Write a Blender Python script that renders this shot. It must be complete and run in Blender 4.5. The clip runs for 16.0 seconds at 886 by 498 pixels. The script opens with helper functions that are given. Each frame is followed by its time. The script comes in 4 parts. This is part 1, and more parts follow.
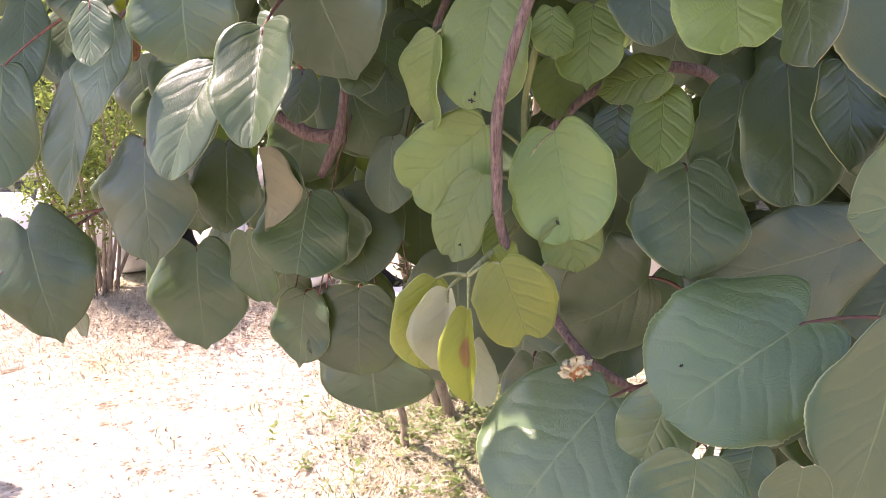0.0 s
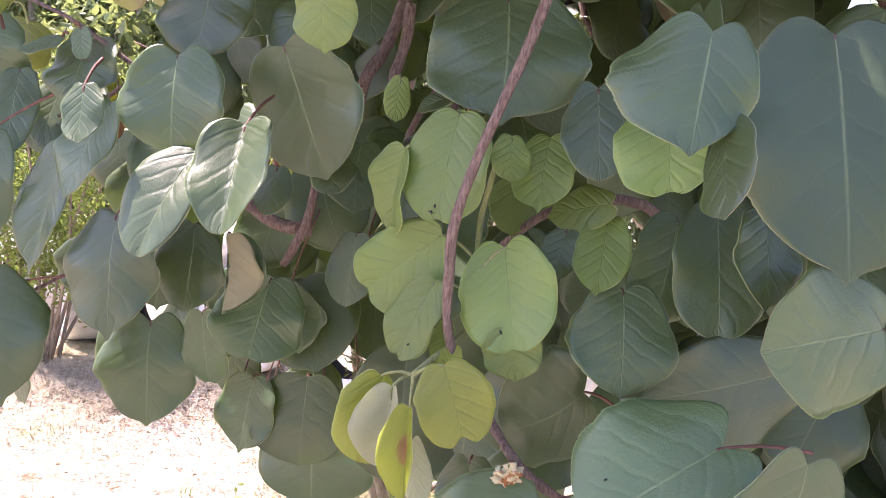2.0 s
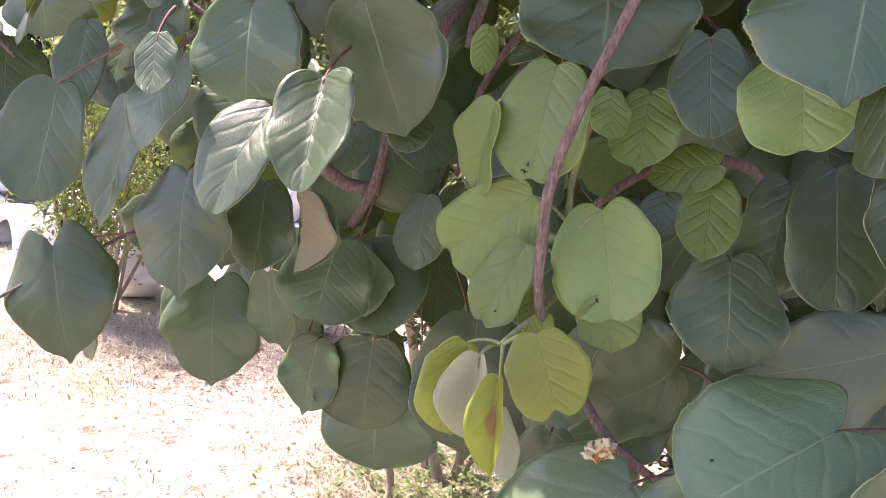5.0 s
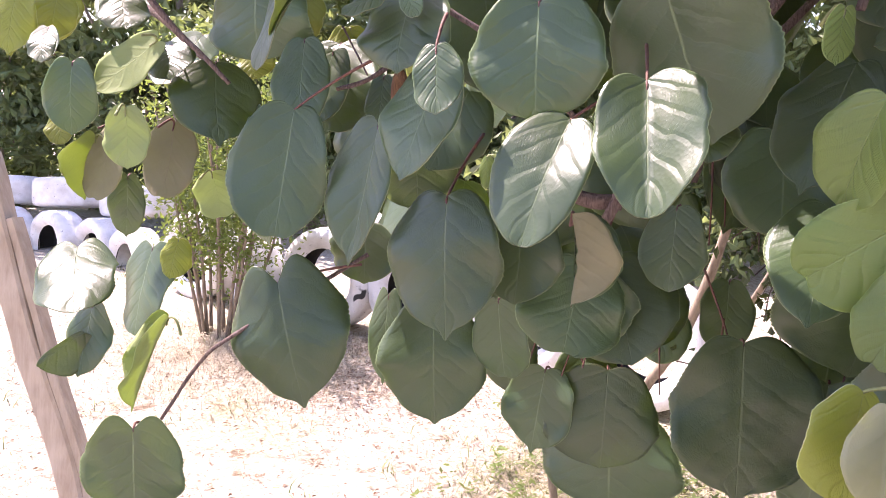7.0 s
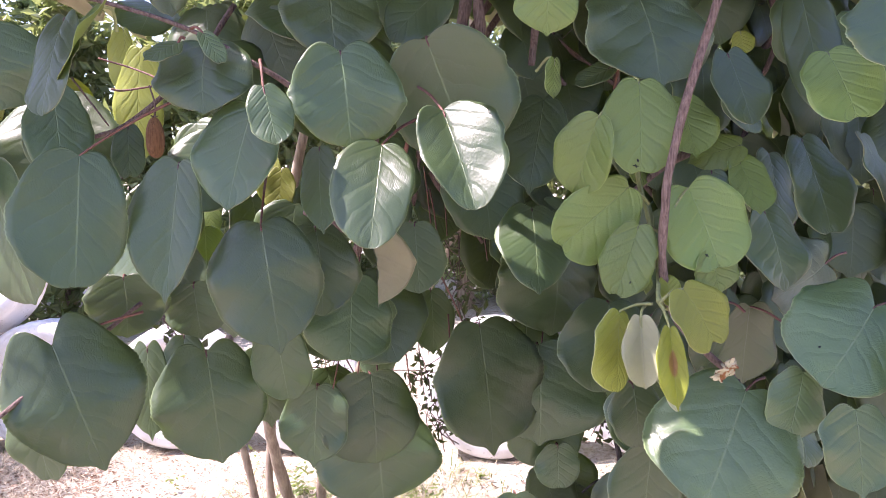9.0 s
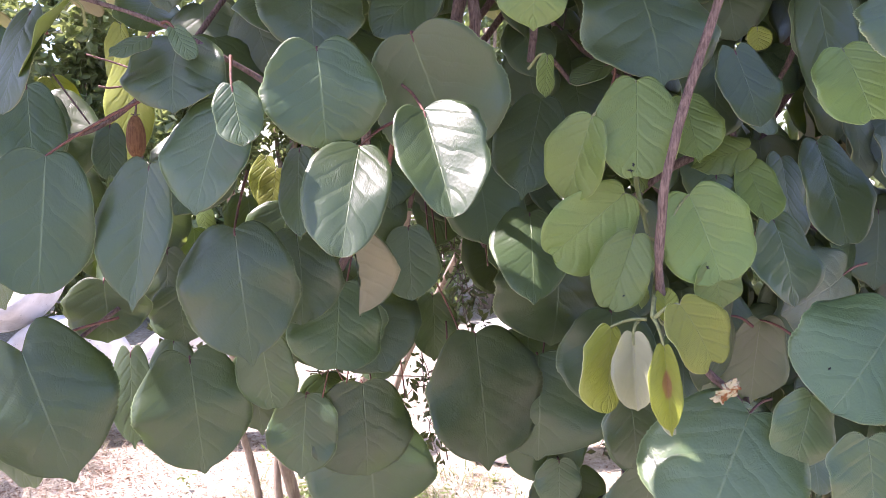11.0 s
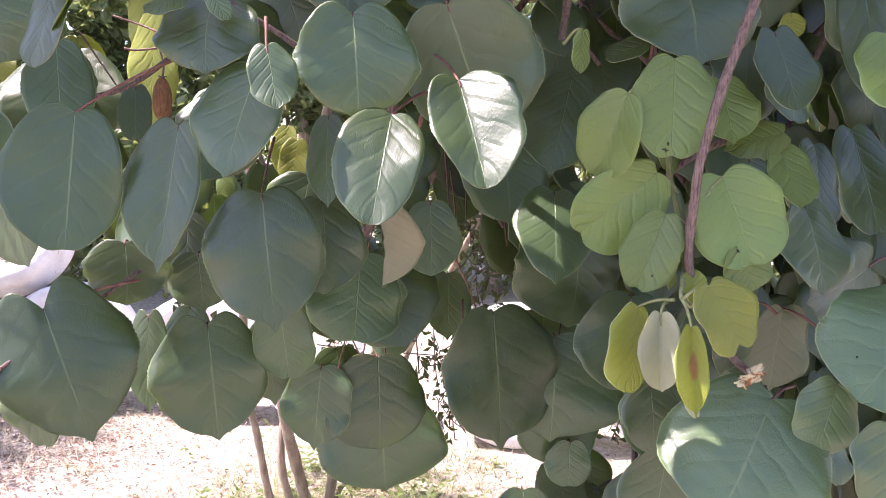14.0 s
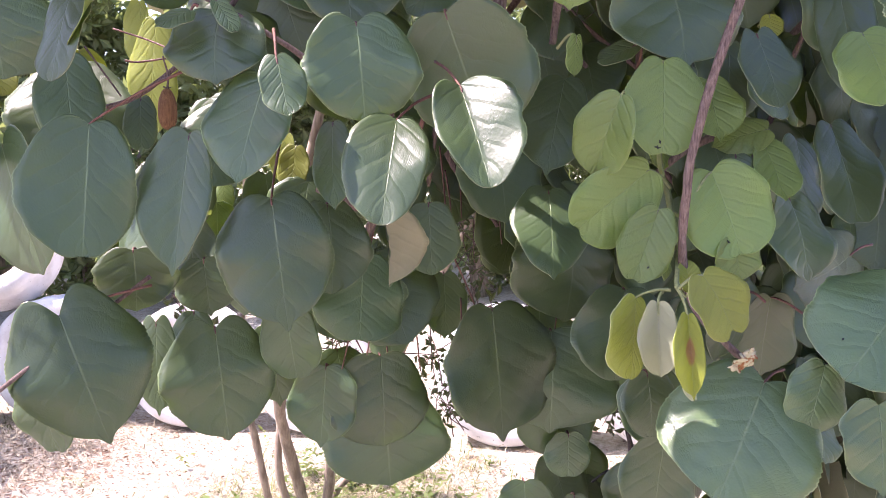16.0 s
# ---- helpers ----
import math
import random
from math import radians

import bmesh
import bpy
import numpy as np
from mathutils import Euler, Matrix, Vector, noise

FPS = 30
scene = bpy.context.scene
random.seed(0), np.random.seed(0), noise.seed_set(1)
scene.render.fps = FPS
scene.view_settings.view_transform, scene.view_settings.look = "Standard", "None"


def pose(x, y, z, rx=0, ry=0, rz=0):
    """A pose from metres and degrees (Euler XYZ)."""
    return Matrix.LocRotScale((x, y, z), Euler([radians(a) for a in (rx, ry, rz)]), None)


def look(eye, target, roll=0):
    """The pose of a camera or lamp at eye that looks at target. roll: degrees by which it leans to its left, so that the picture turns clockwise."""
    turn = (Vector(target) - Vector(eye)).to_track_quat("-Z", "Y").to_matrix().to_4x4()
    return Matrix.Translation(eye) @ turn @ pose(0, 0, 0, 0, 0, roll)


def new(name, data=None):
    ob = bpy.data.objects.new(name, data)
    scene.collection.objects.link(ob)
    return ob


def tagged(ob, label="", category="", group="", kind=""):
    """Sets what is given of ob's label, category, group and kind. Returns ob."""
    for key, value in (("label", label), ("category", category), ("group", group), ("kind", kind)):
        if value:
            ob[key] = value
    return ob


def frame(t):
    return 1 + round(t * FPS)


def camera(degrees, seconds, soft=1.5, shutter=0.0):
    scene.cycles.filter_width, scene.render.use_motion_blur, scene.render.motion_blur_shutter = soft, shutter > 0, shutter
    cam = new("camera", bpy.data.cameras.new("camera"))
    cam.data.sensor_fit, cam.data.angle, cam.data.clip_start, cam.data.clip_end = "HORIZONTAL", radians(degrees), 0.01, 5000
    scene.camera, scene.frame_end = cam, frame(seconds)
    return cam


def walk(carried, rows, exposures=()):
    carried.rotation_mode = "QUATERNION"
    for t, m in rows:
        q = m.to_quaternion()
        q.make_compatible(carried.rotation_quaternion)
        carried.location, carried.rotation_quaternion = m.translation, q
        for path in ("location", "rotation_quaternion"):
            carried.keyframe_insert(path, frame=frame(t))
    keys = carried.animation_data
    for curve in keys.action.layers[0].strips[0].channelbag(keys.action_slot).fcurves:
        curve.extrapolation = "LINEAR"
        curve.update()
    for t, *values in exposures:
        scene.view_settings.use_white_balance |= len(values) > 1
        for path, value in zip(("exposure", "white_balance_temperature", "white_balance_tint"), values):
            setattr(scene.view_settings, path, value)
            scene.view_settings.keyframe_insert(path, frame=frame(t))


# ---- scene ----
cam = camera(61.8, 16.0, 0.6)
METRES, EYE, TILT, LEAN, TURN = 1.3, 1.3, -15.5, 0.0, 0.0
ROWS = [
    (0.0, 0.0, 0.0, 0.0, 0.0, 0.0, -0.0),
    (0.5, -0.0153, -0.0122, 0.0036, -0.54, 2.14, -1.39),
    (1.0, -0.0339, -0.0207, 0.002, 0.78, 3.01, -3.87),
    (1.5, -0.0164, -0.0275, -0.002, -0.0, 4.44, -5.48),
    (2.0, 0.0049, -0.034, 0.0027, -3.45, 7.66, -5.2),
    (2.5, 0.0091, -0.0331, 0.0061, -1.28, 6.11, -4.89),
    (3.0, 0.0002, -0.0245, 0.0008, -1.44, 6.0, -5.81),
    (3.5, -0.0145, -0.0039, 0.0084, -1.5, 6.31, -4.23),
    (6.0, -0.0591, 0.0068, -0.0138, 0.7, 2.98, -8.31),
    (6.5, -0.1215, 0.038, -0.0119, 3.24, 2.46, -6.88),
    (7.0, -0.2191, 0.075, 0.0121, 5.59, 4.21, -4.28),
    (7.5, -0.3107, 0.0909, 0.004, -3.89, 7.88, -0.43),
    (8.0, -0.4602, 0.0596, -0.0435, -13.28, 5.65, 4.78),
    (8.5, -0.5043, 0.0275, -0.047, -19.88, 8.24, 6.03),
    (9.0, -0.428, 0.0151, -0.0432, -24.41, 8.48, 7.55),
    (9.5, -0.3552, 0.0295, -0.0351, -26.47, 6.91, 6.96),
    (10.0, -0.3647, 0.0301, -0.0353, -20.86, 7.45, 6.47),
    (12.5, -0.375, 0.0372, -0.0286, -26.98, 9.7, 6.65),
    (13.0, -0.3718, 0.0354, -0.0311, -27.82, 9.62, 6.56),
    (13.5, -0.3767, 0.0332, -0.0303, -26.54, 9.84, 6.09),
    (14.0, -0.3907, 0.0469, -0.0417, -22.34, 7.43, 4.3),
    (14.5, -0.4212, 0.0555, -0.0482, -20.4, 7.73, 1.98),
    (15.0, -0.4287, 0.0443, -0.0497, -19.69, 7.88, 3.55),
    (15.5, -0.4337, 0.0378, -0.0516, -19.5, 8.39, 4.97),
    (16.0, -0.4198, 0.0302, -0.0488, -23.45, 7.65, 5.92),
]
walk(cam, [(t, pose(0, 0, EYE, TILT, LEAN, TURN) @ pose(METRES * x, METRES * y, METRES * z, 90 + pitch, roll, yaw)) for t, x, y, z, yaw, pitch, roll in ROWS],
     [(t, 1.80 + more, 6300 + warm, 36) for t, more, warm in (
         (0.0, 0.06, 800), (1.5, 0.09, 700), (2.0, 0.22, 450), (2.5, 0.12, 450), (3.5, 0.04, 450), (6.0, -0.08, 450), (6.5, -0.15, 650), (7.0, -0.05, 400), (7.5, 0.08, 200), (8.0, -0.03, 300), (9.0, 0.0, 100), (9.5, 0.1, 0), (10.0, 0.05, 0),
         (12.5, 0.12, 150), (13.0, 0.50, 350), (13.5, 0.54, 350), (14.0, 0.04, 150), (16.0, 0.04, 150))])

# ---- world, sun, exposure ----
SUN_TO = Vector((-0.50, 0.22, 0.84)).normalized()
world = bpy.data.worlds.new("world")
scene.world = world
world.use_nodes = True
sky = world.node_tree.nodes.new("ShaderNodeTexSky")
sky.sky_type, sky.sun_disc = "NISHITA", False
sky.sun_elevation = math.asin(SUN_TO.z)
sky.sun_rotation = math.atan2(SUN_TO.x, SUN_TO.y)
world.node_tree.links.new(sky.outputs[0], world.node_tree.nodes["Background"].inputs[0])
world.node_tree.nodes["Background"].inputs[1].default_value = 0.15
sun = new("sun", bpy.data.lights.new("sun", "SUN"))
sun.data.energy, sun.data.angle, sun.data.color = 4.5, radians(0.53), (1.0, 0.95, 0.87)
sun.matrix_world = look((0, 0, 9), Vector((0, 0, 9)) - SUN_TO)

rng = np.random.default_rng(7)


# ---- materials ----
class Nodes:
    """A node material under construction."""

    def __init__(self, name):
        self.mat = bpy.data.materials.new(name)
        self.mat.use_nodes = True
        self.tree = self.mat.node_tree
        self.shader = self.tree.nodes["Principled BSDF"]
        self.out = self.tree.nodes["Material Output"]

    def put(self, socket, value):
        if isinstance(value, bpy.types.NodeSocket):
            self.tree.links.new(value, socket)
        elif isinstance(value, (tuple, list)) and len(value) == 3 and socket.type == "RGBA":
            socket.default_value = (*value, 1)
        else:
            socket.default_value = value

    def node(self, kind, **inputs):
        made = self.tree.nodes.new(kind)
        for key, value in inputs.items():
            self.put(made.inputs[key.replace("_", " ")], value)
        return made

    def math(self, op, a, b=0.0, c=0.0, clamp=False):
        made = self.tree.nodes.new("ShaderNodeMath")
        made.operation, made.use_clamp = op, clamp
        for socket, value in zip(made.inputs, (a, b, c)):
            self.put(socket, value)
        return made.outputs[0]

    def noise(self, scale, detail=3.0, where=None, rough=0.55):
        made = self.node("ShaderNodeTexNoise", Scale=scale, Detail=detail, Roughness=rough)
        if where is not None:
            self.put(made.inputs["Vector"], where)
        return made.outputs["Fac"]

    def coords(self, kind="Object"):
        return self.tree.nodes.new("ShaderNodeTexCoord").outputs[kind]

    def remap(self, value, a, b, c=0.0, d=1.0):
        made = self.node("ShaderNodeMapRange")
        for socket, v in zip(made.inputs, (value, a, b, c, d)):
            self.put(socket, v)
        return made.outputs[0]

    def mix(self, fac, a, b):
        made = self.tree.nodes.new("ShaderNodeMix")
        made.data_type = "RGBA"
        for key, value in (("Factor_Float", fac), ("A_Color", a), ("B_Color", b)):
            socket = next(s for s in made.inputs if s.identifier == key)
            self.put(socket, value)
        return next(s for s in made.outputs if s.identifier == "Result_Color")

    def hsv(self, color, hue=0.5, sat=1.0, value=1.0):
        return self.node("ShaderNodeHueSaturation", Color=color, Hue=hue, Saturation=sat, Value=value).outputs[0]

    def bump(self, height, distance, strength=1.0, normal=None):
        made = self.node("ShaderNodeBump", Height=height, Distance=distance, Strength=strength)
        if normal is not None:
            self.put(made.inputs["Normal"], normal)
        return made.outputs[0]

    def random(self):
        """One number for each object, and for each leaf of a joined mesh."""
        one = self.tree.nodes.new("ShaderNodeObjectInfo").outputs["Random"]
        island = self.tree.nodes.new("ShaderNodeNewGeometry").outputs["Random Per Island"]
        return self.math("FRACT", self.math("ADD", one, island))

    def set(self, **inputs):
        for key, value in inputs.items():
            self.put(self.shader.inputs[key.replace("_", " ")], value)
        return self


def leaf_material(name, blade, vein, glow, rough, relief, through_share, raised=False, gloss=0.5, scorched=False, vein_share=0.35):
    """Leaf blade: midrib, side veins and the ladder of fine veins from the blade's own coordinates (u along, v across)."""
    n = Nodes(name)
    xyz = n.tree.nodes.new("ShaderNodeSeparateXYZ")
    n.put(xyz.inputs[0], n.coords("UV"))
    across = n.math("ABSOLUTE", n.math("MULTIPLY_ADD", xyz.outputs[0], 2.0, -1.0))
    along = xyz.outputs[1]
    where = n.coords("Object")
    wobble = n.noise(35.0, 2.0, where)
    # side veins leave the midrib and bend towards the tip
    phase = n.math("SUBTRACT", along, n.math("MULTIPLY", n.math("POWER", across, 0.85), 0.34))
    phase = n.math("MULTIPLY", n.math("ADD", phase, n.math("MULTIPLY", wobble, 0.10)), n.remap(n.random(), 0, 1, 4.6, 6.4))
    tri_ = n.math("PINGPONG", phase, 0.5)
    side = n.math("MULTIPLY", n.remap(tri_, 0.0, 0.032, 1.0, 0.0), n.remap(across, 0.05, 0.85, 1.0, 0.15))
    side_soft = n.math("MULTIPLY", n.remap(tri_, 0.0, 0.20, 1.0, 0.0), n.remap(across, 0.6, 1.0, 1.0, 0.4))
    mid = n.math("MULTIPLY", n.remap(across, 0.006, 0.024, 1.0, 0.0), n.remap(along, 0.0, 0.95, 1.0, 0.5))
    # fine veins cross from one side vein to the next, with a small net between them
    cell = n.math("FRACT", n.math("MULTIPLY", n.math("FLOOR", n.math("ADD", phase, 0.5)), 0.618))
    rungs = n.math("MULTIPLY_ADD", along, 21.0, n.math("MULTIPLY", across, 17.0))
    rungs = n.math("ADD", rungs, n.math("ADD", n.math("MULTIPLY", n.noise(60.0, 3.0, where), 5.5), n.math("MULTIPLY", cell, 3.0)))
    fine = n.remap(n.math("PINGPONG", rungs, 0.5), 0.0, 0.22, 1.0, 0.0)
    fine = n.math("MULTIPLY", fine, n.remap(n.noise(22.0, 2.0, where), 0.42, 0.68, 0.0, 1.0))
    net = n.node("ShaderNodeTexVoronoi", Scale=260.0)
    n.put(net.inputs["Vector"], where)
    veins = n.math("MAXIMUM", mid, n.math("MULTIPLY", side, vein_share))
    tone = n.random()
    spots = n.noise(60.0, 4.0, where, 0.7)
    color = n.mix(n.remap(n.noise(11.0, 4.0, where), 0.35, 0.7), tuple(c * 0.92 for c in blade), tuple(c * 1.3 for c in blade))
    color = n.mix(n.math("MULTIPLY", fine, 0.24), color, tuple(c * 0.6 for c in blade))
    color = n.mix(n.math("MULTIPLY", veins, 0.9), color, vein)
    color = n.mix(n.remap(across, 0.978, 0.994, 0.0, 0.65), color, tuple(min(1.0, c * 1.6) for c in vein))
    color = n.mix(n.remap(spots, 0.74, 0.82, 0.0, 0.5), color, (0.16, 0.1, 0.04))
    if scorched:
        dry = n.math("ADD", n.math("POWER", n.math("MULTIPLY", n.math("SUBTRACT", along, 0.45), 5.0), 2.0), n.math("POWER", n.math("MULTIPLY", across, 3.2), 2.0))
        dry = n.math("ADD", dry, n.math("MULTIPLY", n.noise(55.0, 3.0, where), 1.1))
        color = n.mix(n.remap(dry, 1.1, 1.5, 1.0, 0.0), color, n.mix(spots, (0.10, 0.035, 0.018), (0.34, 0.15, 0.06)))
    color = n.hsv(color, n.remap(tone, 0, 1, 0.494, 0.51), 1.0, n.remap(tone, 0, 1, 0.70, 1.20))
    sign = 1.0 if raised else -1.0
    height = n.math("MULTIPLY", n.math("MAXIMUM", side_soft, n.math("MULTIPLY", mid, 1.2)), 0.30 * sign)
    height = n.math("ADD", height, n.math("MULTIPLY", fine, 0.11 * sign))
    height = n.math("ADD", height, n.math("MULTIPLY", net.outputs["Distance"], 0.10))
    height = n.math("ADD", height, n.math("MULTIPLY", n.noise(60.0, 2.0, where), 0.12))
    normal = n.bump(height, relief)
    n.set(Base_Color=color, Roughness=n.remap(n.noise(25.0, 2.0, where), 0.3, 0.7, rough - 0.06, rough + 0.08), Specular_IOR_Level=gloss, Normal=normal)
    light = n.node("ShaderNodeBsdfTranslucent", Color=n.mix(n.math("MULTIPLY", veins, 0.6), glow, tuple(c * 0.55 for c in glow)), Normal=normal)
    both = n.node("ShaderNodeMixShader", Fac=through_share)
    n.put(both.inputs[1], n.shader.outputs[0])
    n.put(both.inputs[2], light.outputs[0])
    n.put(n.out.inputs[0], both.outputs[0])
    return n.mat


def bark_material(name, light, dark, scale, rough=0.85):
    n = Nodes(name)
    where = n.coords("Object")
    mapped = n.node("ShaderNodeMapping", Scale=(scale, scale, scale * 0.09))
    n.put(mapped.inputs[0], where)
    grain = n.noise(1.0, 5.0, mapped.outputs[0], 0.7)
    color = n.mix(n.remap(grain, 0.35, 0.65), dark, light)
    color = n.mix(n.remap(n.noise(scale * 0.3, 2.0, where), 0.5, 0.75, 0.0, 0.35), color, tuple(c * 1.4 for c in light))
    return n.set(Base_Color=color, Roughness=rough, Normal=n.bump(grain, 0.003)).mat


def small_leaf_material(name, blade, glow):
    n = Nodes(name)
    tone = n.tree.nodes.new("ShaderNodeNewGeometry").outputs["Random Per Island"]
    color = n.hsv(blade, n.remap(tone, 0, 1, 0.47, 0.52), 1.0, n.remap(tone, 0, 1, 0.6, 1.6))
    n.set(Base_Color=color, Roughness=0.5)
    light = n.node("ShaderNodeBsdfTranslucent", Color=glow)
    both = n.node("ShaderNodeMixShader", Fac=0.35)
    n.put(both.inputs[1], n.shader.outputs[0])
    n.put(both.inputs[2], light.outputs[0])
    n.put(n.out.inputs[0], both.outputs[0])
    return n.mat


def ground_material():
    n = Nodes("dry_ground")
    where = n.coords("Object")
    patch = n.noise(0.9, 4.0, where)
    litter = n.noise(38.0, 6.0, where, 0.75)
    straw = n.node("ShaderNodeTexVoronoi", Scale=55.0)
    n.put(straw.inputs["Vector"], where)
    color = n.mix(n.remap(litter, 0.35, 0.65), (0.29, 0.24, 0.185), (0.62, 0.57, 0.49))
    color = n.mix(n.remap(patch, 0.55, 0.68, 0.0, 0.55), color, (0.30, 0.31, 0.12))
    color = n.mix(n.remap(n.noise(7.0, 5.0, where, 0.7), 0.58, 0.66, 0.0, 0.85), color, (0.13, 0.085, 0.05))
    height = n.math("ADD", litter, n.math("MULTIPLY", straw.outputs["Distance"], 0.5))
    return n.set(Base_Color=color, Roughness=0.95, Specular_IOR_Level=0.1, Normal=n.bump(height, 0.008)).mat


def straw_material(name, a, b):
    n = Nodes(name)
    tone = n.tree.nodes.new("ShaderNodeNewGeometry").outputs["Random Per Island"]
    return n.set(Base_Color=n.mix(tone, a, b), Roughness=0.8, Specular_IOR_Level=0.2).mat


def tyre_material():
    """Rubber under worn white limewash, with bare black dabs."""
    n = Nodes("painted_rubber")
    where = n.coords("Object")
    shift = n.node("ShaderNodeVectorMath")
    n.put(shift.inputs[0], where)
    n.put(shift.inputs[1], n.random())
    spot = shift.outputs[0]
    wear = n.noise(4.2, 3.0, spot, 0.6)
    chips = n.noise(42.0, 4.0, spot, 0.7)
    bare = n.math("MAXIMUM", n.remap(wear, 0.685, 0.70), n.remap(chips, 0.665, 0.69))
    white = n.mix(n.remap(n.noise(9.0, 4.0, spot), 0.4, 0.75), (0.80, 0.79, 0.80), (0.55, 0.52, 0.50))
    color = n.mix(bare, white, (0.018, 0.018, 0.02))
    return n.set(Base_Color=color, Roughness=n.remap(bare, 0, 1, 0.75, 0.55), Normal=n.bump(chips, 0.004)).mat


def rubber_material():
    n = Nodes("black_rubber")
    return n.set(Base_Color=n.mix(n.noise(12.0, 4.0, n.coords()), (0.012, 0.012, 0.014), (0.05, 0.047, 0.045)), Roughness=0.7).mat


UPPER = leaf_material("leaf_upper", (0.050, 0.082, 0.038), (0.20, 0.26, 0.12), (0.60, 0.78, 0.14), 0.37, 0.0012, 0.20, gloss=0.75)
UNDER = leaf_material("leaf_under", (0.24, 0.215, 0.135), (0.34, 0.30, 0.18), (0.60, 0.78, 0.14), 0.7, 0.0008, 0.20, True, 0.3)
FRESH_UP = leaf_material("fresh_leaf_upper", (0.095, 0.15, 0.068), (0.25, 0.32, 0.15), (0.62, 0.80, 0.14), 0.37, 0.0017, 0.22, gloss=0.8, vein_share=0.45)
YOUNG_UP = leaf_material("young_leaf_upper", (0.128, 0.188, 0.055), (0.25, 0.33, 0.12), (0.70, 0.84, 0.16), 0.43, 0.0020, 0.30, gloss=0.7, vein_share=0.5)
YOUNG_DOWN = leaf_material("young_leaf_under", (0.29, 0.34, 0.16), (0.38, 0.43, 0.19), (0.70, 0.84, 0.16), 0.7, 0.0010, 0.30, True, 0.25)
NEW_UP = leaf_material("new_leaf_upper", (0.205, 0.225, 0.036), (0.29, 0.32, 0.08), (0.64, 0.70, 0.07), 0.46, 0.0018, 0.28, gloss=0.6, vein_share=0.5)
NEW_DOWN = leaf_material("new_leaf_under", (0.52, 0.53, 0.36), (0.56, 0.57, 0.38), (0.66, 0.74, 0.12), 0.7, 0.0008, 0.30, True, 0.25)
SCORCHED_UP = leaf_material("scorched_leaf_upper", (0.21, 0.235, 0.032), (0.34, 0.39, 0.08), (0.66, 0.74, 0.05), 0.5, 0.0008, 0.25, gloss=0.5, scorched=True)
SCORCHED = (SCORCHED_UP, NEW_DOWN)
FRESH = (FRESH_UP, UNDER)
MATURE, YOUNG, NEWEST = (UPPER, UNDER), (YOUNG_UP, YOUNG_DOWN), (NEW_UP, NEW_DOWN)
RED_STALK = bark_material("red_leaf_stalk", (0.20, 0.085, 0.06), (0.11, 0.05, 0.038), 160.0, 0.55)
GREEN_STALK = bark_material("green_leaf_stalk", (0.30, 0.32, 0.13), (0.18, 0.2, 0.08), 160.0, 0.6)
CANE = bark_material("brown_cane_bark", (0.26, 0.18, 0.155), (0.085, 0.052, 0.045), 420.0)
TRUNK = bark_material("grey_trunk_bark", (0.36, 0.29, 0.22), (0.17, 0.125, 0.095), 60.0)
TRUNK_DARK = bark_material("blackened_stem_bark", (0.045, 0.038, 0.034), (0.015, 0.013, 0.012), 90.0)
STAKE = bark_material("weathered_stake_wood", (0.52, 0.42, 0.33), (0.40, 0.30, 0.22), 30.0)
SMALL = small_leaf_material("small_green_leaf", (0.085, 0.12, 0.035), (0.36, 0.46, 0.09))
# very dark leaf colour for the filler added in bright chinks
CHINK_LEAF = small_leaf_material("dark_chink_leaf", (0.03, 0.038, 0.02), (0.16, 0.20, 0.05))
FAR = small_leaf_material("tree_leaf", (0.115, 0.15, 0.07), (0.40, 0.48, 0.15))
GROUND = ground_material()
STRAW = straw_material("straw", (0.60, 0.53, 0.40), (0.22, 0.165, 0.11))
GRASS = straw_material("weed_green", (0.09, 0.13, 0.035), (0.28, 0.26, 0.13))
LITTER = straw_material("leaf_litter", (0.32, 0.2, 0.13), (0.12, 0.07, 0.045))
def withered_material():
    n = Nodes("withered_leaf_skin")
    where = n.coords("Object")
    blotch = n.noise(110.0, 3.0, where)
    color = n.mix(n.remap(blotch, 0.52, 0.62), (0.50, 0.46, 0.31), (0.27, 0.11, 0.04))
    return n.set(Base_Color=color, Roughness=0.85, Normal=n.bump(n.noise(300.0, 3.0, where), 0.001)).mat


WITHERED = withered_material()
FRUIT = bark_material("brown_fruit_skin", (0.30, 0.15, 0.07), (0.17, 0.08, 0.04), 420.0, 0.9)
PAINT = tyre_material()
RUBBER = rubber_material()


# ---- mesh helpers ----
def mesh_of(name, verts, faces, materials, slots=None, uvs=None, smooth=True):
    data = bpy.data.meshes.new(name)
    data.from_pydata([tuple(v) for v in verts], [], faces)
    for m in materials:
        data.materials.append(m)
    if slots is not None:
        data.polygons.foreach_set("material_index", slots)
    if smooth:
        data.polygons.foreach_set("use_smooth", [True] * len(data.polygons))
    if uvs is not None:
        layer = data.uv_layers.new(name="blade")
        index = np.empty(len(data.loops), dtype=np.int32)
        data.loops.foreach_get("vertex_index", index)
        layer.data.foreach_set("uv", np.asarray(uvs, dtype=np.float32)[index].ravel())
    data.update()
    return data


def part(name, data, parent, label=""):
    ob = new(name, data)
    ob.parent = parent
    return tagged(ob, label)


def glide(points, steps):
    """Points along a smooth curve through the given ones."""
    p = [Vector(q) for q in points]
    p = [p[0] * 2 - p[1]] + p + [p[-1] * 2 - p[-2]]
    out = []
    for i in range(1, len(p) - 2):
        a, b, c, d = p[i - 1:i + 3]
        for s in range(steps):
            t = s / steps
            out.append(0.5 * (2 * b + (c - a) * t + (2 * a - 5 * b + 4 * c - d) * t * t + (3 * b - a - 3 * c + d) * t ** 3))
    return out + [p[-2]]


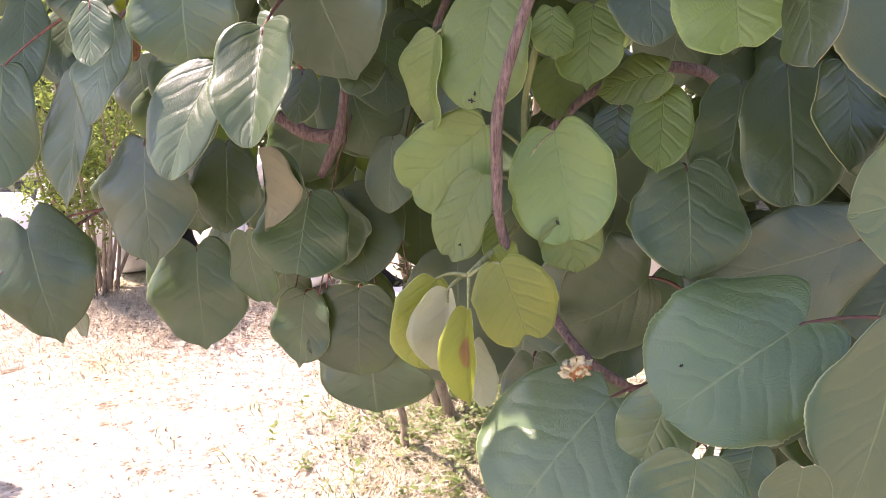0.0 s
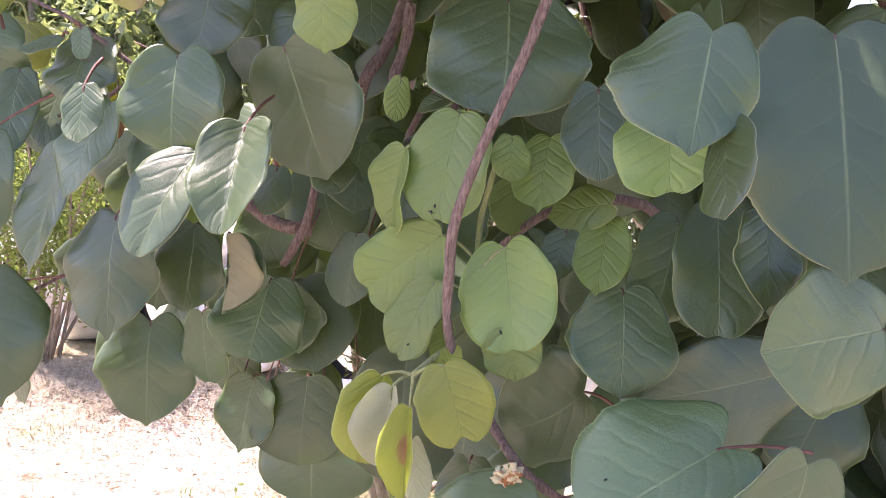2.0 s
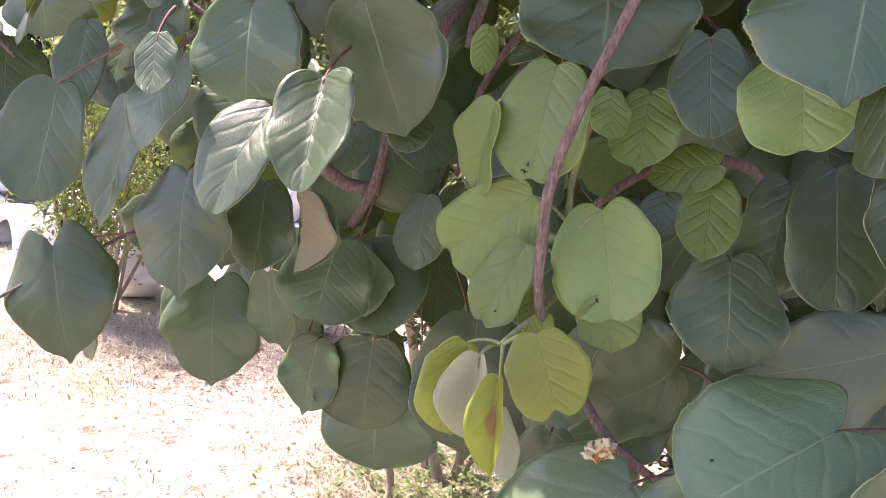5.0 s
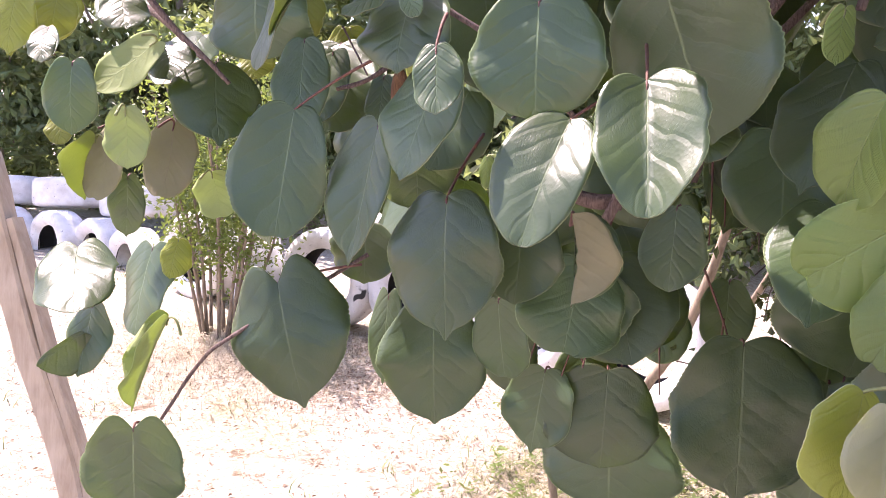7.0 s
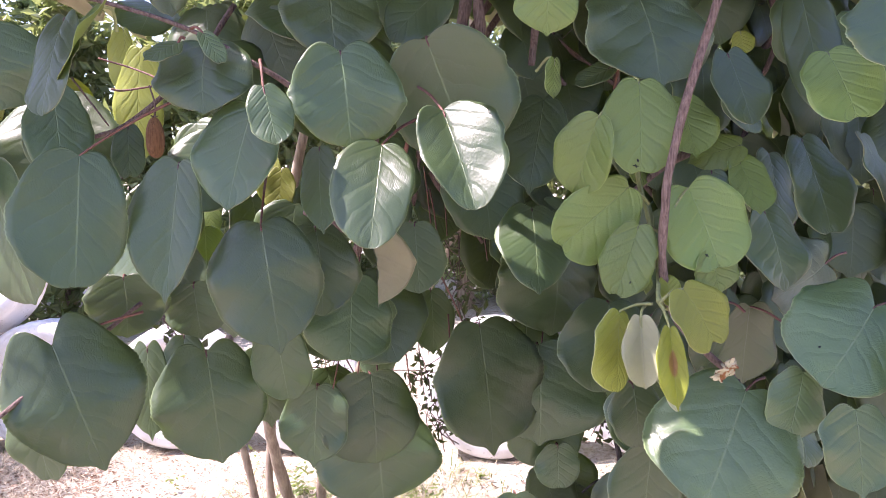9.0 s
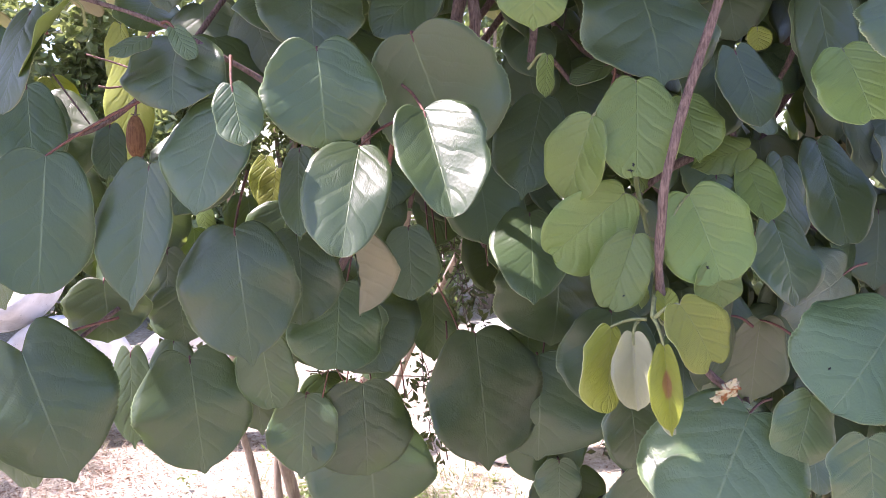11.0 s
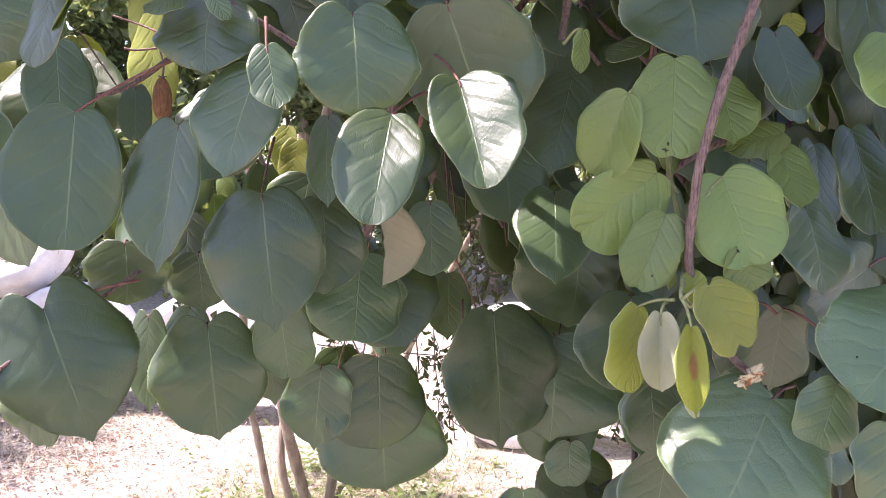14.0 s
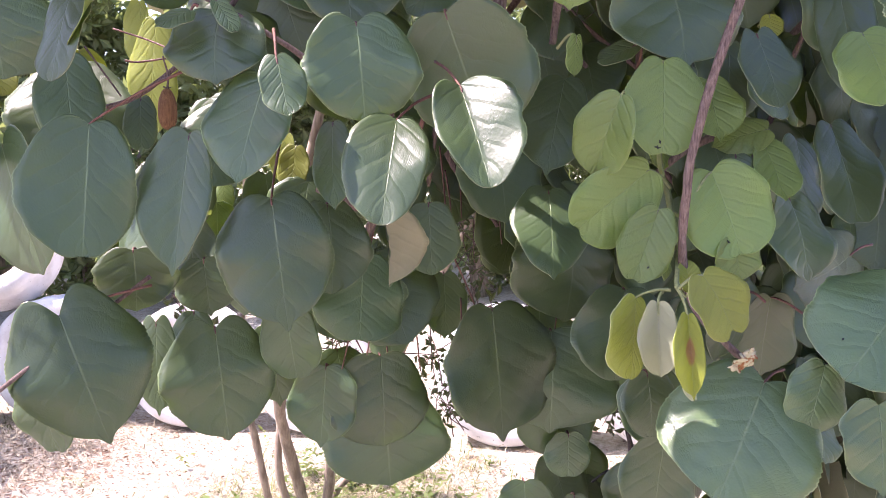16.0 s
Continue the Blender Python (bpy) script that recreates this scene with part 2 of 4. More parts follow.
def tube(points, r0, r1, material, sides=8, steps=6, name="tube", knots=0.0, origin=(0, 0, 0)):
    """A tapered round stem through the points; knots swells it unevenly."""
    line = glide(points, steps)
    verts, faces = [], []
    side = None
    for i, q in enumerate(line):
        d = (line[min(i + 1, len(line) - 1)] - line[max(i - 1, 0)]).normalized()
        if side is None:
            side = d.orthogonal().normalized()
        side = (side - d * side.dot(d)).normalized()
        other = d.cross(side)
        r = r0 + (r1 - r0) * i / (len(line) - 1)
        for s in range(sides):
            a = 2 * math.pi * s / sides
            rr = r * (1 + knots * noise.noise(q * 40 + Vector((math.cos(a), math.sin(a), 0)) * 0.8))
            verts.append(q + (side * math.cos(a) + other * math.sin(a)) * rr - Vector(origin))
    for i in range(len(line) - 1):
        for s in range(sides):
            a, b = i * sides + s, i * sides + (s + 1) % sides
            faces.append((a, b, b + sides, a + sides))
    faces += [tuple(range(sides))[::-1], tuple(range(len(verts) - sides, len(verts)))]
    return mesh_of(name, verts, faces, [material])


def blade_mesh(length, half, k, bow, cup, fold, notch, lobe, seed, rows, cols, mats, curl=0.0, raw=False, point=None, asym=0.0):
    """A kiwi leaf blade: y runs from the stalk to the tip, x across, z out of the upper face. point sharpens the tip, asym widens one half."""
    r = random.Random(seed)
    wave_a, wave_b, wave_f, twist = r.uniform(0, 6), r.uniform(0, 6), r.uniform(2.2, 3.6), r.uniform(-0.12, 0.12)
    lean = r.uniform(-0.06, 0.06) if not asym else 0.0
    bow, cup = bow + r.uniform(-0.06, 0.08), cup + r.uniform(-0.16, 0.10)
    notch = r.choice((1.4, 0.9, 0.5, 0.2, -0.6)) if notch == 1.0 else notch
    point = r.uniform(0.0, 0.6) if point is None else point
    lobe = lobe if asym else lobe * r.uniform(0.6, 1.6)
    power, root = 2.5 - 0.7 * point, 0.5 + 0.35 * point
    ragged = [r.uniform(-1, 1) for _ in range(2 * rows + 2)]
    bay = [r.uniform(-1, 1) for _ in range(24)]
    verts, uvs = [], []
    for layer in (0.00025, -0.00025):
        for i in range(rows + 1):
            u = (1 - math.cos(math.pi * i / rows)) / 2
            if u < k:
                w = max(0.0, 1 - ((k - u) / k) ** 2.4) ** 0.5
            else:
                w = max(0.0, 1 - ((u - k) / (1 - k)) ** power) ** root
            w = max(w, 0.015)
            for j in range(-cols, cols + 1):
                v = j / cols
                a = abs(v)
                edge = a ** 8
                # shallow bays and fine bristle teeth along the margin
                place = u * 10 + (12 if v > 0 else 0)
                cell = int(place) % 24
                ease = place - int(place)
                ease = ease * ease * (3 - 2 * ease)
                swell = bay[cell] * (1 - ease) + bay[(cell + 1) % 24] * ease
                tooth = 0.007 * (1 if i % 2 else -1) + 0.006 * ragged[2 * i + (1 if v > 0 else 0)] if rows > 20 else 0.0
                w2 = w * (1 + (asym if v > 0 else -asym)) * (1 + edge * (0.03 * math.sin(9 * u + wave_a + (2 if v > 0 else 0)) + 0.035 * swell + tooth))
                x = v * w2
                ax = abs(x)
                y = u
                if u < 0.4:
                    y -= lobe * math.sin(min(1.0, ax / 0.95) * math.pi) * (1 - u / 0.4) ** 2
                if u > 0.8:
                    s = (u - 0.8) / 0.2
                    y += s * s * (notch * (0.055 * math.exp(-(ax / 0.09) ** 2)) if notch > 0 else notch * 0.07 * math.exp(-(ax / 0.2) ** 2))
                z = bow * 4 * u * (1 - u) - cup * ax * ax + fold * ax
                z += 0.10 * a ** 2 * w * math.sin(wave_f * math.pi * u + (wave_a if v > 0 else wave_b))
                # swelling between the side veins
                ph = (u - 0.34 * a ** 0.85) * 6.3
                z += 0.007 * abs(math.sin(math.pi * ph)) * min(1, 4 * ax) * (1 - edge)
                z += twist * x * (u - 0.5)
                z += 0.022 * noise.noise(Vector((x * 2.6, u * 4.2, seed * 1.7))) + 0.010 * noise.noise(Vector((x * 7, u * 11, seed * 2.3)))
                lift = layer
                if curl and v > 0:
                    # one half of the blade folded over along the midrib
                    x, z, lift = x * math.cos(curl * min(1, 6 * ax)) - z * math.sin(curl), x * math.sin(curl) * 0.8 + z * math.cos(curl) + 0.02, layer * math.cos(curl)
                verts.append(((x + lean * math.sin(3.1 * u)) * half, y * length, z * half + lift))
                uvs.append(((v + 1) / 2, u))
    wide, sheet = 2 * cols + 1, (rows + 1) * (2 * cols + 1)
    faces, slots = [], []
    for i in range(rows):
        for j in range(2 * cols):
            a = i * wide + j
            faces.append((a, a + 1, a + wide + 1, a + wide))
            slots.append(0)
            faces.append((a + sheet, a + sheet + wide, a + sheet + wide + 1, a + sheet + 1))
            slots.append(1)
        for j, flip in ((0, 0), (2 * cols, 1)):
            a = i * wide + j
            q = (a, a + wide, a + wide + sheet, a + sheet)
            faces.append(q[::-1] if flip else q)
            slots.append(1)
    if raw:
        return verts, faces, slots, uvs
    return mesh_of("leaf", verts, faces, mats, slots, uvs)


vine = tagged(new("kiwi_vine"), "kiwi vine with large rounded leaves hanging from brown canes", "vine")
vine.location = (0.05, 2.3, 0.0)
bpy.context.view_layer.update()
VINE_BACK = Matrix.Translation(-vine.location)
leaf_count = 0
INNER = ([], [], [], [])


# spots kept out of the sun by added, unseen leaves overhead
SHADED = [(-0.375, 0.819, 1.310), (-0.395, 0.904, 1.269), (-0.572, 0.988, 1.193), (-0.471, 0.957, 1.184), (0.039, 0.707, 1.293), (0.021, 0.707, 1.135), (0.007, 0.657, 1.037), (0.121, 0.810, 1.253), (0.181, 0.728, 1.263), (0.223, 0.575, 1.328), (0.289, 0.586, 1.064), (0.202, 0.570, 1.009), (0.223, 0.606, 1.064), (0.268, 0.550, 1.008), (0.113, 0.635, 0.913), (0.140, 0.649, 0.949), (0.087, 0.621, 0.878), (0.088, 0.668, 0.919), (0.138, 0.602, 0.908), (0.094, 0.761, 1.416), (-0.096, 0.905, 1.263), (-0.154, 0.820, 1.244), (-0.586, 0.975, 1.374), (-0.423, 0.944, 1.364), (0.193, 0.606, 0.960), (-0.268, 0.927, 1.449), (-0.141, 0.949, 1.461)]


def leaf(base, tip, side, mats, k=0.45, bow=0.06, cup=0.10, fold=0.04, notch=1.0, lobe=0.09, stalk=None, rows=84, cols=8, bare=False, curl=0.0, inner=False, point=None, asym=0.0, shade=False):
    """One leaf of the vine from the end of its stalk to its tip; side is the vector from the midrib to the edge."""
    global leaf_count
    leaf_count += 1
    base, tip, side = Vector(base), Vector(tip), Vector(side)
    if shade:
        # spots over which unseen roof leaves are added to block the sun
        SHADED.extend(base.lerp(tip, u) + side * v for u, v in ((0.2, 0.0), (0.8, 0.0), (0.5, 0.65), (0.5, -0.65), (0.5, 0.0)))
    y = (tip - base).normalized()
    x = (side - y * side.dot(y)).normalized()
    z = x.cross(y)
    m = Matrix((x, y, z)).transposed().to_4x4()
    m.translation = base
    if inner:
        # far leaves of the thicket and the added shade leaves share one mesh
        verts, faces, slots, uvs = blade_mesh((tip - base).length, side.length, k, bow, cup, fold, notch, lobe, leaf_count, rows, cols, mats, raw=True)
        start, local = len(INNER[0]), VINE_BACK @ m
        INNER[0].extend(local @ Vector(v) for v in verts)
        INNER[1].extend(tuple(i + start for i in f) for f in faces)
        INNER[2].extend(slots)
        INNER[3].extend(uvs)
        return None
    ob = part("leaf", blade_mesh((tip - base).length, side.length, min(max(k, 0.28), 0.56), bow, cup, fold, notch, lobe, leaf_count, rows, cols, mats, curl, False, point, asym), vine)
    ob.matrix_basis = VINE_BACK @ m
    if bare:
        return ob
    if stalk is None:
        end = base - z * 0.03 + y * 0.012 + Vector((0.008 * math.sin(leaf_count * 1.7), 0.0, 0.0))
        middle = base - y * 0.003 - z * 0.012
    else:
        end = Vector(stalk)
        middle = (base + end) / 2 + Vector((0, 0, 0.004))
    local = m.inverted()
    points = [local @ q for q in (base + y * 0.012 - z * 0.0012, base - z * 0.0008, middle, end)]
    part("petiole", tube(points, 0.0011, 0.0021, RED_STALK if mats in (MATURE, FRESH) else GREEN_STALK, 6, 5, "petiole"), ob)
    return ob


# ---- ground ----
def ground_height(x, y):
    return 0.018 * noise.noise(Vector((x * 1.3, y * 1.3, 0))) + 0.012 * noise.noise(Vector((x * 5, y * 5, 3)))


def build_ground():
    xs = np.concatenate([-np.geomspace(300, 5, 14), np.linspace(-4.6, 3.2, 90), np.geomspace(4, 300, 14)])
    ys = np.concatenate([-np.geomspace(300, 1.5, 14), np.linspace(-1.2, 6.4, 90), np.geomspace(7, 300, 14)])
    verts = [(x, y, ground_height(x, y) if -5 < x < 4 and -2 < y < 7 else 0) for y in ys for x in xs]
    w = len(xs)
    faces = [(j * w + i, j * w + i + 1, (j + 1) * w + i + 1, (j + 1) * w + i) for j in range(len(ys) - 1) for i in range(w - 1)]
    ob = new("ground", mesh_of("ground", verts, faces, [GROUND]))
    tagged(ob, "dry sunlit earth with straw and sparse weeds", "ground", kind="structure")


build_ground()


def tufts(name, label, material, spots, blades, height, spread, width, lie):
    """Many thin bent blades in tufts, one object."""
    verts, faces = [], []
    for cx, cy in spots:
        for _ in range(blades):
            a, h = rng.uniform(0, 6.28), height * rng.uniform(0.4, 1.2)
            x, y = cx + rng.normal(0, spread), cy + rng.normal(0, spread)
            z = ground_height(x, y) - 0.004
            out = np.array([math.cos(a), math.sin(a)])
            flat = np.array([-out[1], out[0]]) * width * 0.5
            reach = h * lie * rng.uniform(0.5, 1.4)
            n = len(verts)
            for s, ww in ((0, 1), (0.5, 0.8), (1, 0.1)):
                px, py = x + out[0] * reach * s * s, y + out[1] * reach * s * s
                pz = z + h * (s - 0.35 * s * s * min(1.5, lie))
                verts += [(px - flat[0] * ww, py - flat[1] * ww, pz), (px + flat[0] * ww, py + flat[1] * ww, pz)]
            faces += [(n, n + 1, n + 3, n + 2), (n + 2, n + 3, n + 5, n + 4)]
    ob = new(name, mesh_of(name, verts, faces, [material], smooth=False))
    return tagged(ob, label, "grass", kind="stuff")


def scatter(count, x0, x1, y0, y1):
    return [(rng.uniform(x0, x1), rng.uniform(y0, y1)) for _ in range(count)]


tufts("dry_grass", "flattened dry straw-coloured grass on the earth", STRAW, scatter(4200, -3.6, 1.6, 1.5, 5.2) + scatter(900, -6.0, 5.0, -3.0, 7.0), 14, 0.016, 0.08, 0.0026, 4.5)
tufts("green_weeds", "small green weeds among the straw", GRASS, scatter(60, -3.2, 0.2, 1.7, 5.0) + [(rng.normal(0.14, 0.28), rng.normal(2.35, 0.26)) for _ in range(260)], 11, 0.07, 0.05, 0.005, 1.3)
tufts("stem_grass", "dry grass and stalks round the vine's stems", STRAW, [(rng.normal(0.08, 0.26), rng.normal(2.3, 0.26)) for _ in range(520)], 13, 0.07, 0.06, 0.0035, 1.5)
tufts("straw_tangle", "coarse tangled dry stalks on the earth", STRAW, scatter(420, -3.0, 1.4, 1.9, 4.2), 8, 0.06, 0.07, 0.003, 3.2)
tufts("bush_grass", "dry tangled grass in the bush's shade", STRAW, [(rng.normal(-1.45, 0.4), rng.normal(3.45, 0.3)) for _ in range(420)], 14, 0.085, 0.06, 0.003, 1.4)


def weeds():
    """Low leafy weeds round the foot of the vine."""
    verts, faces = [], []
    for _ in range(170):
        cx, cy, h = rng.normal(0.12, 0.26), rng.normal(2.32, 0.26), rng.uniform(0.03, 0.14)
        for _ in range(12):
            z, a, size = rng.uniform(0.15, 1.0) * h, rng.uniform(0, 6.28), rng.uniform(0.014, 0.034)
            d = np.array([math.cos(a), math.sin(a), rng.uniform(-0.2, 0.7)]) * size
            w = np.array([-math.sin(a), math.cos(a), 0.1]) * size * 0.28
            p = np.array([cx + rng.normal(0, 0.012), cy + rng.normal(0, 0.012), z])
            n = len(verts)
            verts += [p, p + d * 0.5 + w, p + d, p + d * 0.5 - w]
            faces += [(n, n + 1, n + 2), (n, n + 2, n + 3)]
    tagged(new("leafy_weeds", mesh_of("leafy_weeds", verts, faces, [SMALL], smooth=False)), "low leafy green weeds round the vine's bare stems", "weeds", kind="stuff")


weeds()


def litter():
    verts, faces = [], []
    for i in range(9500):
        x, y = (rng.uniform(-3.2, 1.8), rng.uniform(1.8, 4.3)) if i % 2 else (rng.normal(-1.0, 0.45), rng.normal(3.35, 0.3))
        z, a, s = ground_height(x, y) + 0.006, rng.uniform(0, 6.28), rng.uniform(0.003, 0.011)
        c, d = math.cos(a) * s, math.sin(a) * s
        n = len(verts)
        verts += [(x - c, y - d, z), (x - d * 0.45, y + c * 0.45, z + s * rng.uniform(0, 0.5)), (x + c, y + d, z), (x + d * 0.45, y - c * 0.45, z + s * rng.uniform(0, 0.5))]
        faces.append((n, n + 1, n + 2, n + 3))
    tagged(new("leaf_litter", mesh_of("leaf_litter", verts, faces, [LITTER], smooth=False)), "curled brown fallen leaves on dry earth", "leaf litter", kind="stuff")


litter()


# ---- tyres ----
rng = np.random.default_rng(20)
def tyre(center, outer, turn, lean=0.0, width=0.235, roll=0.0, label="white-painted car tyre with bare black dabs, standing on edge"):
    """A car tyre standing on edge; turn is the heading of its axis, lean tips it over."""
    thing = tagged(new("tyre"), label, "tyre", "painted tyre wall")
    inner = outer * 0.60
    w = width / 2
    profile = [(inner, -w * 0.62), (inner + 0.012, -w * 0.74), (inner + (outer - inner) * 0.45, -w), (outer * 0.93, -w * 0.92), (outer * 0.985, -w * 0.74), (outer, -w * 0.4),
               (outer, w * 0.4), (outer * 0.985, w * 0.74), (outer * 0.93, w * 0.92), (inner + (outer - inner) * 0.45, w), (inner + 0.012, w * 0.74), (inner, w * 0.62)]
    hollow = [(inner, w * 0.62), (inner + 0.015, w * 0.5), (outer * 0.9, w * 0.75), (outer * 0.95, 0.0), (outer * 0.9, -w * 0.75), (inner + 0.015, -w * 0.5), (inner, -w * 0.62)]
    for name, line, mat in (("casing", profile, PAINT), ("inner_liner", hollow, RUBBER)):
        verts, faces, steps = [], [], 56
        for s in range(steps):
            a = 2 * math.pi * s / steps
            for i, (r, h) in enumerate(line):
                groove = 0.006 if name == "casing" and i in (5, 6) and s % 2 else 0.0
                verts.append(((r - groove) * math.cos(a), h, (r - groove) * math.sin(a)))
        m = len(line)
        for s in range(steps):
            for i in range(m - 1):
                a, b = s * m + i, ((s + 1) % steps) * m + i
                faces.append((a, b, b + 1, a + 1))
        part(name, mesh_of(name, verts, faces, [mat]), thing)
    thing.matrix_basis = pose(*center, lean, roll, turn)
    return thing


for center, outer, turn, lean in (
    ((-1.33, 4.08, 0.285), 0.29, -20, -4),
    ((-0.78, 3.92, 0.30), 0.30, -18, -5),
    ((-1.06, 4.10, 0.81), 0.29, -18, -26),
    ((-0.22, 3.62, 0.29), 0.29, -24, -3),
    ((0.30, 3.30, 0.30), 0.30, -30, -4),
    ((1.02, 2.82, 0.31), 0.31, -30, -3),
    ((1.62, 2.52, 0.29), 0.29, -32, 2),
    ((-1.84, 4.28, 0.25), 0.27, -62, -3),
    ((-2.30, 4.55, 0.26), 0.28, -28, -4),
):
    tyre(center, outer, turn, lean)
for center, turn in (((-3.02, 5.02, 0.02), -38), ((-3.42, 5.26, 0.03), -34), ((-3.86, 5.40, 0.04), -30), ((-4.36, 5.50, 0.03), -26)):
    tyre(center, 0.29, turn, -5, label="white-painted car tyre half buried on edge")
for center in ((-3.30, 5.62, 0.40), (-3.95, 5.75, 0.42), (-4.55, 5.8, 0.40)):
    tyre(center, 0.29, 20, 80, label="white-painted car tyre lying flat on others")


# ---- bush, trees ----
rng = np.random.default_rng(26)
def sprays(count, place, size, material, name):
    """Small pointed leaves, each a bent pair of faces."""
    verts, faces = [], []
    for _ in range(count):
        p = place()
        d = rng.normal(0, 1, 3)
        d /= np.linalg.norm(d)
        s = np.cross(d, rng.normal(0, 1, 3))
        s /= np.linalg.norm(s)
        h = size * rng.uniform(0.6, 1.4)
        up = np.cross(d, s) * h * 0.12
        n = len(verts)
        verts += [p, p + d * h * 0.45 + s * h * 0.24 + up, p + d * h, p + d * h * 0.45 - s * h * 0.24 + up]
        faces += [(n, n + 1, n + 2), (n, n + 2, n + 3)]
    return mesh_of(name, verts, faces, [material], smooth=False)


def bush(base, height, spread, stems, leaves):
    thing = tagged(new("bush"), "thin multi-stemmed bush with small green leaves beside the tyres", "bush")
    thing.location = base
    tips = []
    for i in range(stems):
        a = 6.28 * i / stems + rng.uniform(-0.4, 0.4)
        foot = Vector((0.11 * math.cos(a) * rng.uniform(0.3, 1.1), 0.11 * math.sin(a) * rng.uniform(0.3, 1.1), -0.02))
        top = Vector((spread * 0.5 * math.cos(a) * rng.uniform(0.4, 1), spread * 0.5 * math.sin(a) * rng.uniform(0.4, 1), height * rng.uniform(0.7, 1)))
        mid = foot.lerp(top, 0.5) + Vector((rng.normal(0, 0.04), rng.normal(0, 0.04), 0))
        part("stem", tube([foot, mid, top], 0.011, 0.004, TRUNK, 7, 6, "stem", 0.2), thing)
        tips.append((mid, top))

    def place():
        mid, top = tips[rng.integers(len(tips))]
        t = rng.uniform(-0.35, 1.1)
        return np.array(mid.lerp(top, t)) + rng.normal(0, 0.085, 3) + np.array([0, 0, 0.05])

    part("foliage", sprays(leaves, place, 0.034, SMALL, "foliage"), thing)


bush((-1.86, 3.80, 0.0), 1.5, 0.9, 17, 7500)


def tree(base, height, spread, leaves, low, size=0.11, label="dense green garden tree behind the tyre wall"):
    thing = tagged(new("tree"), label, "tree", "trees in the distance")
    thing.location = base
    part("trunk", tube([(0, 0, -0.05), (0.05, 0.02, height * 0.3), (0, 0, height * 0.8)], 0.09, 0.03, TRUNK, 10, 6, "trunk", 0.2), thing)
    clumps = [(np.array([rng.normal(0, spread * 0.5), rng.normal(0, spread * 0.4), rng.uniform(low, height)]), rng.uniform(0.18, 0.42) * max(1.0, height / 4)) for _ in range(46)]
    for c, r in clumps[:7]:
        part("limb", tube([(0, 0, height * 0.25), Vector(c) * 0.5 + Vector((0, 0, 0.15)), Vector(c)], 0.035, 0.008, TRUNK, 6, 5, "limb"), thing)

    def place():
        c, r = clumps[rng.integers(len(clumps))]
        d = rng.normal(0, 1, 3)
        return c + d / np.linalg.norm(d) * r * rng.uniform(0.5, 1.05)

    part("crown", sprays(leaves, place, size, FAR, "crown"), thing)


for bx, by, h, s in ((-5.6, 7.0, 3.6, 1.5), (-3.9, 7.6, 3.2, 1.4), (-2.4, 7.2, 2.9, 1.3), (-0.8, 7.4, 3.0, 1.4), (0.9, 6.8, 3.2, 1.4), (2.6, 6.2, 3.2, 1.5), (-7.4, 6.4, 3.8, 1.6), (4.4, 5.6, 3.3, 1.6), (-4.8, 8.6, 4.4, 1.8), (-1.6, 8.8, 4.2, 1.8), (1.6, 8.4, 4.2, 1.8)):
    tree((bx, by, 0), h, s, 14000, 0.15)
# added trees, mostly unseen behind the viewpoint, that block the low sky
for bx, by, h, s in ((-6.5, -5.5, 4.2, 1.7), (-3.2, -7.0, 4.6, 1.9), (0.4, -7.6, 4.4, 1.9), (3.8, -6.8, 4.6, 1.9), (6.8, -3.8, 4.2, 1.7), (7.2, 1.2, 4.0, 1.7), (5.4, 3.4, 3.8, 1.5)):
    tree((bx, by, 0), h, s, 7000, 0.15, 0.14, "leafy green tree added round the open yard")


# ---- leaning stake ----
def stake():
    """A leaning split timber: a squared post with a pale sawn strip along one side."""
    foot, top = Vector((-1.58, 2.06, -0.06)), Vector((-1.944, 2.207, 1.067))
    thing = tagged(new("stake"), "leaning weathered brown wooden stake, split along one side", "stake")
    thing.location = foot
    up = (top - foot).normalized()
    side = Vector((1, 0, 0)) - up * up.x
    side.normalize()
    depth = up.cross(side)

    def board(name, shift, wide, thick, reach, seed, label):
        verts, faces, steps = [], [], 26
        ring = ((-1, -0.8), (-0.8, -1), (0.8, -1), (1, -0.8), (1, 0.8), (0.8, 1), (-0.8, 1), (-1, 0.8))
        length = (top - foot).length * reach
        for i in range(steps + 1):
            h = length * i / steps
            sway = Vector((noise.noise(Vector((h * 2.2, seed, 0))), noise.noise(Vector((h * 2.2, seed, 4))), 0)) * 0.012
            for a, b in ring:
                rough = 1 + 0.10 * noise.noise(Vector((a * 1.3 + seed, b * 1.3, h * 7)))
                verts.append(up * h + side * (shift + sway.x + a * wide * rough) + depth * (sway.y + b * thick * rough))
        for i in range(steps):
            for s in range(8):
                a, b = i * 8 + s, i * 8 + (s + 1) % 8
                faces.append((a, b, b + 8, a + 8))
        faces += [tuple(range(8))[::-1], tuple(range(len(verts) - 8, len(verts)))]
        part(name, mesh_of(name, verts, faces, [STAKE], smooth=False), thing, label)

    board("post", 0.0, 0.040, 0.036, 1.0, 1.0, "")
    board("side_strip", 0.052, 0.014, 0.026, 0.82, 5.0, "paler split strip of wood")


stake()


# ---- vine: trunks and canes ----
rng = np.random.default_rng(37)
def cane(points, r0, r1, material=CANE, name="cane", label="", knots=0.25):
    return part(name, tube([Vector(p) - vine.location for p in points], r0, r1, material, 9, 8, name, knots), vine, label)


